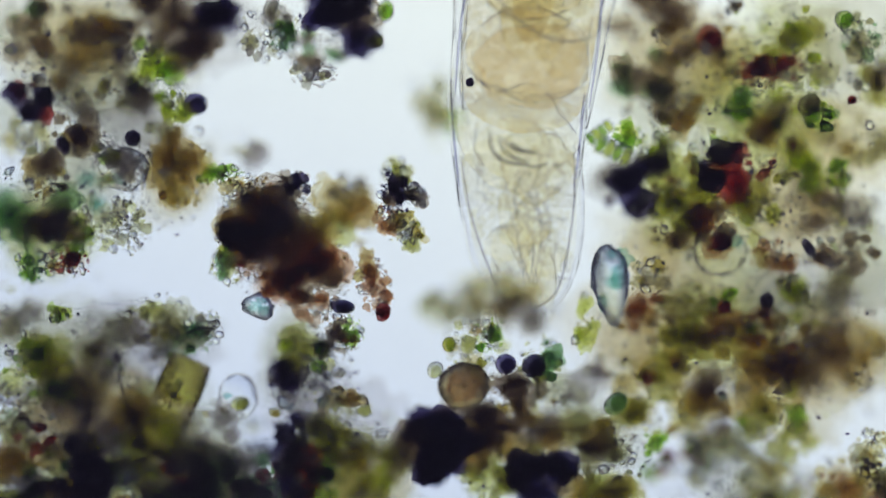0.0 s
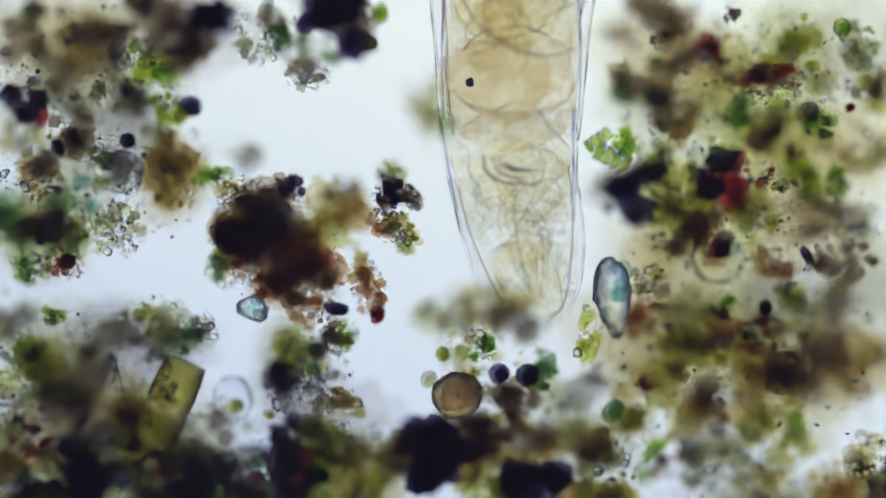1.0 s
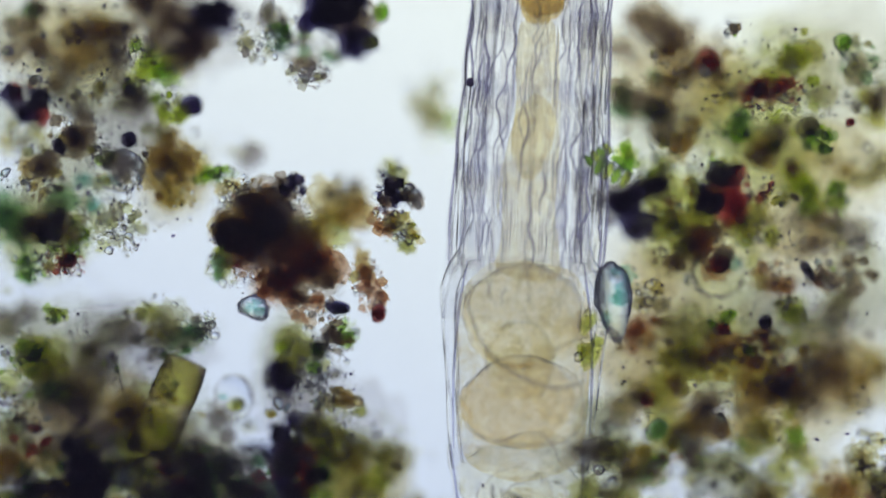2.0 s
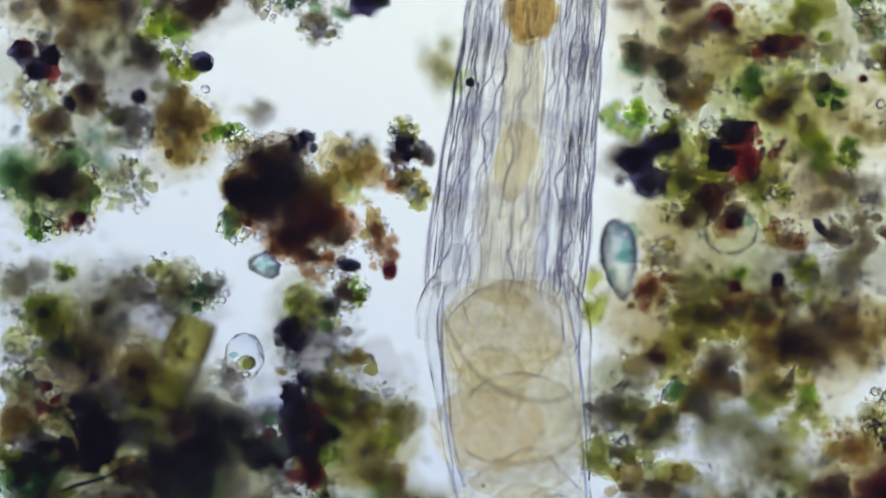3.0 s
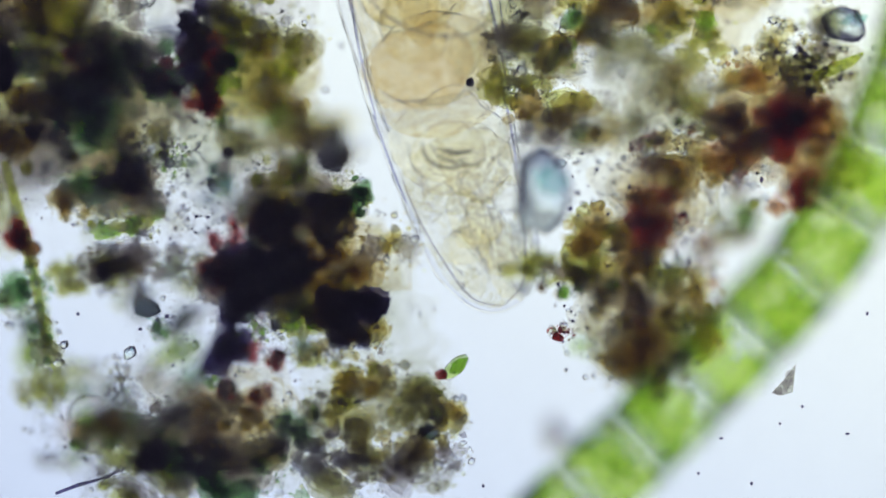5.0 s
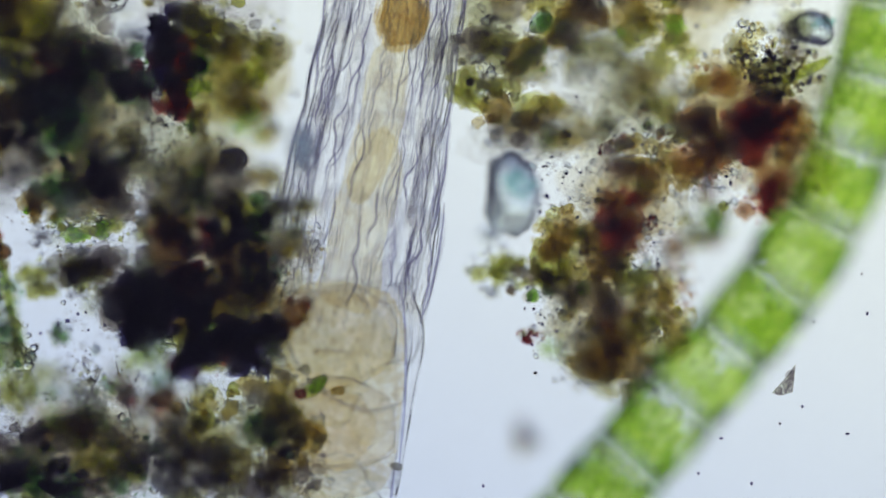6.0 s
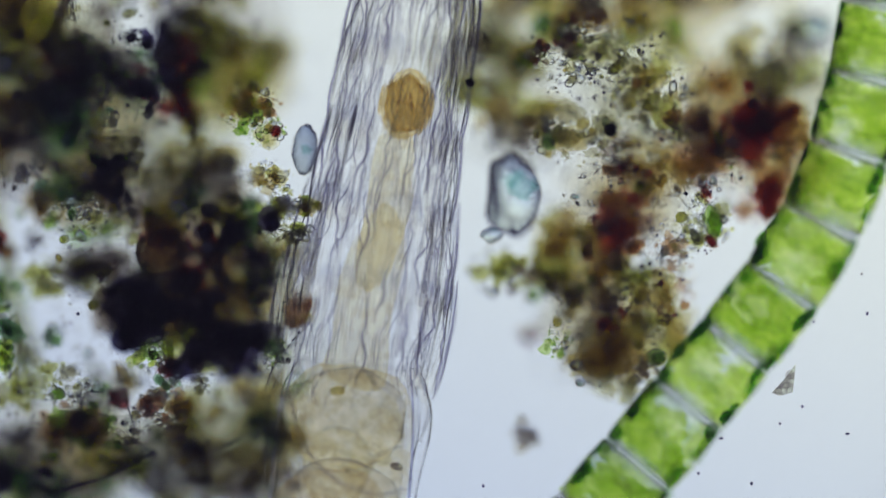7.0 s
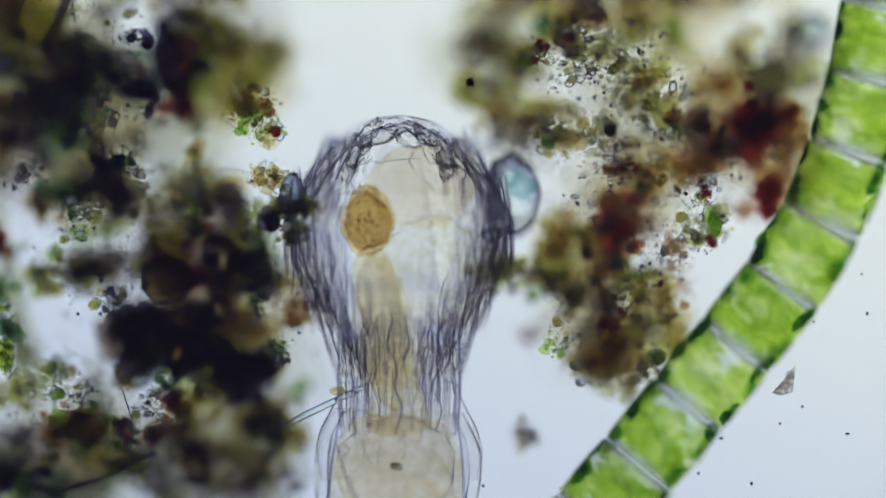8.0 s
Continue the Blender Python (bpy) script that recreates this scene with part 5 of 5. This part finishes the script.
def hook_and_cell():
    """A thin curled thread and a green cell with a dark red end, at the lower debris."""
    pts = [W(u - 40, v + 673) - W(330, 1470) for u, v in ((335, 800), (333, 783), (345, 766), (365, 759), (385, 761), (391, 768))]
    curl = new("curled_thread", mesh_of("curled_thread", tube([spline(pts, i / 4) for i in range(21)], 2.2 * G, 8), HUES["loose_slate"]))
    curl.location = W(330, 1470, 0)
    tagged(curl, "thin curled thread sticking up from the debris", "thread")
    THINGS.setdefault("bottom", []).append(curl)
    cell(975, 1380, -5, 30, 14, "green", turn=-42, drift="bottom", label="bright green oval cell with a clear wall")
    cell(950, 1393, -5, 12, 10, "maroon", drift="bottom")
    cell(1170, 1385, -2, 3, 3, "black")


def right_lower_area():
    def c(u, v, z, *a, **k):
        return clump(u + 220, v + 725, raised(z) / 0.75, *a, **k)

    c(1060, 82, 8, 80, 45, "grey", "olive", lumps=3, grains=16, fine=110, drift="right")
    c(1150, 132, 10, 70, 50, "tan", "olive", lumps=3, grains=16, fine=110, drift="right")
    cell(1347, 872, 14.5, 11, 11, "rust")
    cell(1300, 955, 14.5, 12, 12, "black")
    c(900, 230, 2, 60, 40, "violet", "brown", lumps=4)
    c(1020, 240, 8, 90, 50, "grey", "tan", lumps=4, grains=16, fine=110)
    c(970, 230, 10, 24, 28, "deep", "grey", lumps=2)
    c(1260, 240, 0, 70, 60, "dark", "rust", lumps=7, grains=8)
    c(1340, 245, 4, 80, 60, "rust", "maroon", lumps=7, grains=10)
    c(1400, 240, 6, 40, 60, "brown", "rust", lumps=4)
    c(1350, 345, 6, 66, 50, "rust", "maroon", lumps=5, grains=8)
    c(1240, 290, 2, 80, 60, "brown", "rust", lumps=6, grains=8)
    c(1370, 150, -6, 40, 60, "grey", "olive", lumps=3)
    c(1140, 290, 0, 60, 50, "brown", "olive", lumps=5, grains=10)
    c(1110, 380, 4, 70, 62, "rust", "maroon", lumps=7, grains=10)
    c(1040, 440, 0, 90, 56, "brown", "olive", lumps=6, grains=10)
    c(1000, 410, -2, 50, 50, "brown", "olive", lumps=5)
    c(950, 490, 4, 60, 36, "dark", "olive", lumps=4, grains=12)
    c(880, 480, 6, 50, 40, "olive", "grey", lumps=3, grains=14)
    c(1050, 520, 4, 60, 46, "dark", "brown", lumps=5, grains=10)
    c(1130, 500, 4, 60, 50, "olive", "tan", lumps=4, grains=12)
    c(1190, 510, 6, 50, 50, "tan", "rust", lumps=3, grains=12)
    c(1050, 620, 6, 60, 60, "tan", "violet", lumps=5, grains=16, fine=120)
    c(1110, 610, 2, 80, 70, "brown", "violet", lumps=5, grains=12)
    c(1170, 590, -2, 60, 60, "tan", "olive", lumps=5)
    cell(1381, 1357, 14.5, 18, 16, "deep")
    c(1110, 680, 6, 60, 36, "grey", "tan", lumps=3, grains=12)
    cell(1480, 1118, 14.5, 17, 34, "green", turn=-15)
    c(1250, 390, 10, 46, 40, "grey", "olive", lumps=1, grains=14, fine=80)
    crystal(1130, 1072, 5, 54, 88, turn=-4, seed=21, label="large facetted clear mineral grain with dark edges")
    crystal(1090, 1142, 15.5, 20, 16, seed=22)
    crystal(1247, 1402, 15.5, 10, 9, seed=23)
    c(932, 768, 19, 22, 30, "violet", "dark", turn=-30, lumps=4, grains=4, fine=20)
    crystal(1662, 770, -8, 46, 36, turn=10, seed=44, label="rounded clear mineral grain with a dark rim")
    fluff()
    crystal(1395, 1170, 15.5, 9, 12, seed=24)
    c(1420, 50, -14, 50, 60, "grey", "violet", lumps=3)


def veils():
    for u, v, ru, rv, hue in ((60, 60, 150, 120, "brown"), (220, 110, 150, 120, "grey"), (330, 60, 120, 90, "violet"), (80, 200, 130, 90, "grey"), (250, 230, 140, 90, "violet"),
                              (120, 330, 150, 90, "grey"), (60, 430, 120, 100, "olive"), (300, 330, 90, 80, "brown"), (90, 580, 150, 100, "grey"), (240, 640, 150, 120, "violet")):
        veil(u, v, -16, ru, rv, hue)
    for u, v, ru, rv, hue in ((70, 720, 150, 120, "brown"), (200, 780, 150, 110, "violet"), (340, 780, 120, 110, "grey"), (100, 880, 160, 110, "olive"), (260, 900, 160, 120, "brown"),
                              (400, 880, 120, 110, "grey"), (560, 760, 140, 110, "violet"), (640, 840, 130, 100, "brown"), (540, 660, 90, 110, "grey")):
        veil(u, v, -15, ru, rv, hue)
    for u, v, ru, rv, hue in ((60, 980, 150, 100, "grey"), (220, 990, 160, 110, "violet"), (390, 980, 150, 120, "brown"), (540, 960, 130, 120, "grey"),
                              (600, 870, 120, 90, "olive"), (120, 1100, 90, 80, "olive")):
        veil(u, v, -13, ru, rv, hue)
    for u, v, ru, rv, hue in ((680, 1060, 130, 110, "violet"), (760, 1160, 140, 110, "brown"), (820, 1280, 150, 100, "grey"), (640, 1240, 120, 110, "violet")):
        veil(u, v, -12, ru, rv, hue, drift="pushed")
    for u, v, ru, rv, hue in ((430, 1510, 160, 80, "violet"), (600, 1490, 170, 90, "brown"), (780, 1490, 170, 90, "grey"), (900, 1430, 110, 90, "grey")):
        veil(u, v, -10, ru, rv, hue, drift="bottom")
    for u, v, ru, rv, hue in ((1180, 80, 150, 120, "brown"), (1340, 90, 140, 120, "olive"), (1480, 90, 140, 120, "grey"), (1200, 210, 130, 90, "grey"), (1340, 230, 140, 110, "olive"),
                              (1490, 250, 140, 120, "brown"), (1240, 340, 150, 110, "olive"), (1400, 370, 150, 110, "brown"), (1520, 430, 120, 110, "grey"), (1190, 480, 120, 100, "brown"),
                              (1330, 500, 150, 110, "grey"), (1470, 560, 150, 110, "violet"), (1150, 620, 130, 120, "brown"), (1300, 620, 150, 120, "olive"), (1440, 680, 140, 110, "brown"),
                              (1070, 740, 110, 110, "grey"), (1530, 600, 100, 120, "brown")):
        veil(u, v, -16, ru, rv, hue, drift="right")
    for u, v, ru, rv, hue in ((1330, 890, 120, 80, "grey"),
                              (1520, 960, 120, 110, "brown"), (1340, 1090, 130, 110, "brown"), (1290, 1330, 120, 110, "brown"), (1170, 960, 100, 80, "violet"),
                              (1600, 1000, 90, 130, "brown"), (1640, 850, 90, 90, "grey")):
        veil(u, v, -9, ru, rv, hue)


def upper_layer():
    """Small bits that lie on top of the banks."""
    rng = random.Random(77)
    left = ("green", "grey", "black", "olive", "tan", "violet", "slate")
    right = ("olive", "green", "rust", "tan", "grey", "maroon", "dark")
    bluish = ("green", "grey", "black", "teal", "violet", "slate", "deep")
    areas = ((170, 110, 170, 100, left, 9, ""), (180, 330, 170, 110, left, 10, ""), (480, 430, 100, 90, ("dark", "rust", "black", "brown"), 7, ""), (160, 680, 170, 140, left, 11, ""),
             (300, 860, 170, 70, left, 7, ""), (560, 720, 80, 130, left, 7, ""), (1320, 130, 210, 120, right, 11, "right"), (1330, 380, 210, 140, right, 14, "right"),
             (1310, 640, 220, 120, right, 13, "right"), (270, 1010, 230, 110, left, 10, ""), (1330, 1060, 180, 130, right, 10, ""), (1280, 1270, 130, 120, right, 7, ""),
             (565, 1095, 190, 150, bluish, 11, "pushed"), (565, 1325, 180, 120, bluish, 9, "pushed"))
    late = ((390, 850, 170, 110, left, 22, ""), (360, 1010, 140, 110, bluish, 16, ""), (500, 1180, 230, 110, left, 18, ""), (580, 1300, 170, 120, bluish, 16, ""), (400, 1500, 170, 90, left, 12, ""),
            (1290, 830, 150, 80, right, 14, ""), (1440, 960, 150, 110, right, 14, ""), (1340, 1120, 150, 110, right, 16, ""), (1300, 1290, 110, 110, right, 14, ""))
    middle = ((430, 880, 170, 110, left, 10, ""), (480, 1010, 170, 90, bluish, 9, ""), (600, 1150, 130, 110, bluish, 9, ""), (400, 1480, 170, 100, left, 10, ""),
              (1330, 960, 170, 110, right, 11, ""), (1300, 1200, 130, 130, right, 10, ""))
    areas = [(*a, -6) for a in middle] + [(*a, -3 if a[1] < 900 else -10) for a in areas] + [(*a, 7) for a in late]
    for u0, v0, ru, rv, hues, count, drift, lift in areas:
        for tone, material in (("dark", HUES["loose_black"]), ("clear", M_SILICA)):
            speckle = new("scattered_grit", chips(rng, 320, ru * G, rv * G, 6 * MM, 1.2 * G, 7 * G, material))
            speckle.location = W(u0, v0, 7 + lift)
            tagged(speckle, f"scattered {tone} specks of silt over the debris", "silt", kind="stuff")
            if drift:
                THINGS.setdefault(drift, []).append(speckle)
        for i in range(count):
            a, d = rng.uniform(0, 6.28), rng.random() ** 0.5
            u, v, z = u0 + d * ru * math.cos(a), v0 + d * rv * math.sin(a), rng.uniform(3, 10) + lift
            pick = rng.random()
            if pick < 0.62:
                r = rng.uniform(14, 34)
                clump(u, v, z / 0.75, r, r * rng.uniform(0.6, 1), rng.choice(hues), rng.choice(hues), turn=rng.uniform(0, 180), lumps=1, grains=4, fine=int(r * 1.8), drift=drift, size=0.8, name="debris_cluster", label="small loose cluster of debris grains on the bank")
            elif pick < 0.86:
                r = rng.uniform(7, 16)
                cell(round(u), round(v), z, r, r * rng.uniform(0.55, 1), rng.choice(hues), turn=rng.uniform(0, 180), drift=drift)
            else:
                r = rng.uniform(8, 15)
                crystal(u, v, z, r, r * rng.uniform(0.5, 0.9), turn=rng.uniform(0, 180), seed=i + int(u0), drift=drift, label="tiny clear sand grain among the debris")


def murk():
    """Dim flocs low in the water beside the left banks."""
    veil(100, 1000, -16, 200, 170, "violet")
    veil(530, 1560, -8, 150, 70, "violet")
    clump(690, 1190, -8, 45, 60, "violet", "brown", lumps=3)


first_area()
murk()
upper_layer()
veils()
right_bank()
lower_left_area()
pushed_area()
bottom_area()
far_left_bottom()
right_lower_area()
# ---- what moves ----
def level_at(t):
    """How high the creature glides over the slide."""
    for (a, _, _, z0), (b, _, _, z1) in zip(STAGE, STAGE[1:]):
        if a <= t <= b:
            return z0 + (z1 - z0) * (t - a) / (b - a) - 2
    return STAGE[-1][3] - 2


def shift_at(t):
    for (a, u0, v0, _), (b, u1, v1, _) in zip(STAGE, STAGE[1:]):
        if a <= t <= b:
            f = (t - a) / (b - a)
            return u0 + (u1 - u0) * f, v0 + (v1 - v0) * f
    return STAGE[-1][1], STAGE[-1][2]


def upright(foot_at, head_at, z=0.0):
    """A pose at foot_at whose y axis points to head_at (both on the plan)."""
    d = head_at - foot_at
    return Matrix.Translation(foot_at + Vector((0, 0, z))) @ Matrix.Rotation(math.atan2(-d.x, d.y), 4, "Z")


def motions():
    rows = {}

    def key(ob, t, m):
        rows.setdefault(ob.name, (ob, []))[1].append((t, m))

    upper, middle, front = TRUNK
    for t, tip, jaws, waist, gland, tail, spread in POSES:
        du, dv = shift_at(t)
        tip, jaws, waist, gland, tail = (W(u - du, v - dv, level_at(t)) for u, v in (tip, jaws, waist, gland, tail))
        back = (waist - jaws).normalized()
        nose = (tip - jaws).normalized()
        key(upper, t, upright(jaws + back * 88 * G, waist))
        key(middle, t, upright(jaws, jaws + back - nose))
        key(front, t, upright(tip - nose * 262 * G, tip - nose * G * 400))
        line = tail - waist
        spread = [float(k) for k in np.interp(range(5), np.linspace(0, 4, len(spread)), spread)]
        step = (line.length - 168 * G) / 4
        for i, (radius, plates) in enumerate(RINGS):
            mid = waist + line.normalized() * (84 * G + i * step)
            base = upright(mid, mid + line, 0)
            r = radius * (1 + 0.55 * spread[i])
            around = [112, *[w * (1 + 0.55 * k) for (w, _), k in zip(RINGS, spread)], 62]
            tilt = math.atan2((around[i + 2] - around[i]) * G, max(2 * step, 150 * G))
            gather = 0.42 * min(1.0, max(0.0, (spread[i] - 0.45) / 0.4))
            for a, plate in plates:
                a += gather * ((0.5 if a < math.pi else 1.5) * math.pi - a)
                turn = Matrix.Rotation(math.atan2(FLAT_REAR * math.sin(a), math.cos(a)), 4, "Y") @ Matrix.Rotation(tilt, 4, "X")
                key(plate, t, base @ Matrix.Translation((r * math.sin(a) * G, 0, min(r, 112) * FLAT_REAR * math.cos(a) * G)) @ turn)
        key(CAP, t, upright(tail - line.normalized() * 38 * max(0.0, spread[4]) * G, tail + line))
        for k, collar in enumerate(COLLARS):
            key(collar, t, upright(waist + line.normalized() * ((84 * G + step * 1.5) if k else 18 * G), tail + line))
        key(FOOT, t, upright(tail + line.normalized() * (70 - 150 * max(0.0, spread[3])) * G, tail + line, -5 * MM))
        key(GLAND, t, upright(gland, gland + line, -1 * MM))
        across = Vector((line.y, -line.x, 0)).normalized()
        squeeze = min(1.0, max(0.0, (spread[3] - 0.9) / 0.5))
        for k, ob in enumerate(LOBES):
            at = (waist - line.normalized() * (93, 247, 170)[k] * G).lerp(waist.lerp(gland, (0.76, 1.18, 0.35)[k]), squeeze) + across * (squeeze * (108, 110, 12)[k] * G)
            key(ob, t, upright(at, at + line, -1 * MM))
        key(GUT_UP, t, upright(gland + (waist - gland).normalized() * 40 * G, gland + (gland - waist)))
        key(GUT_LOW, t, upright(waist - line.normalized() * 25 * G, gland))
    drifts = {
        "right": [(0, 0, 0), (0.5, 5, 0), (1.0, 8, 9), (1.2, 8, 18), (2.3, 6, 38), (4.0, 6, 33), (8.0, 6, 33)],
        "crystal": [(0, 0, 0), (0.5, 8, 0), (1.0, 14, 18), (2.3, 14, 28), (2.8, 10, 28), (3.5, -15, 28), (8.0, -15, 28)],
        "front": [(0, 0, 0), (0.8, 0, 8), (1.2, -10, 45), (1.5, -70, 170), (2.0, -150, 390), (2.3, -170, 440), (5.2, -170, 440), (5.7, -250, 465, 0, 3), (6.3, -310, 490, 0, 6), (7.2, -315, 490, 0, 9), (8.0, -305, 540, 0, 9)],
        "aside": [(0, 0, 0), (1.0, 6, 10), (1.5, 40, 25), (2.3, 90, 50), (8.0, 90, 50)],
        "pushed": [(0, 0, 0), (4.5, 0, 0), (5.2, 10, 14), (5.7, -70, 10, 0, 3), (6.3, -130, 18, 0, 6), (7.2, -135, 20, 0, 7), (7.6, -135, 28, 0, 7), (8.0, -128, 75, 0, 7)],
        "needle": [(0, -170, 70), (6.8, -170, 70), (7.5, -80, 40), (8.0, 0, 0)],
        "bottom": [(0, 0, 0), (5.2, 0, 0), (5.7, -120, 18), (6.3, -225, 35), (8.0, -230, 37)],
        "filament": [(0, -34, -22, -5.5), (5.2, -34, -22, -5.5), (5.7, -20, -12, -3.2), (6.3, -4, -2, -0.5), (6.7, 0, 0), (8.0, 0, 0)],
        "nub": [(0, 25, -85), (7.0, 25, -85), (7.5, 15, -68), (7.7, 6, -40), (8.0, 0, 0)],
    }
    for group, steps in drifts.items():
        for ob in THINGS.get(group, []):
            rest = ob.matrix_basis.copy()
            for t, du, dv, *more in steps:
                turn, lift = (*more, 0, 0)[:2]
                key(ob, t, Matrix.Translation((du * G, -dv * G, lift * MM)) @ rest @ pose(0, 0, 0, 0, 0, turn))
    for ob, hold in DUST:
        for t, du, dv, z in STAGE:
            key(ob, t, stage_pose(du, dv, z) @ Matrix.Translation(hold))
    for ob, steps in rows.values():
        walk(ob, steps)


motions()
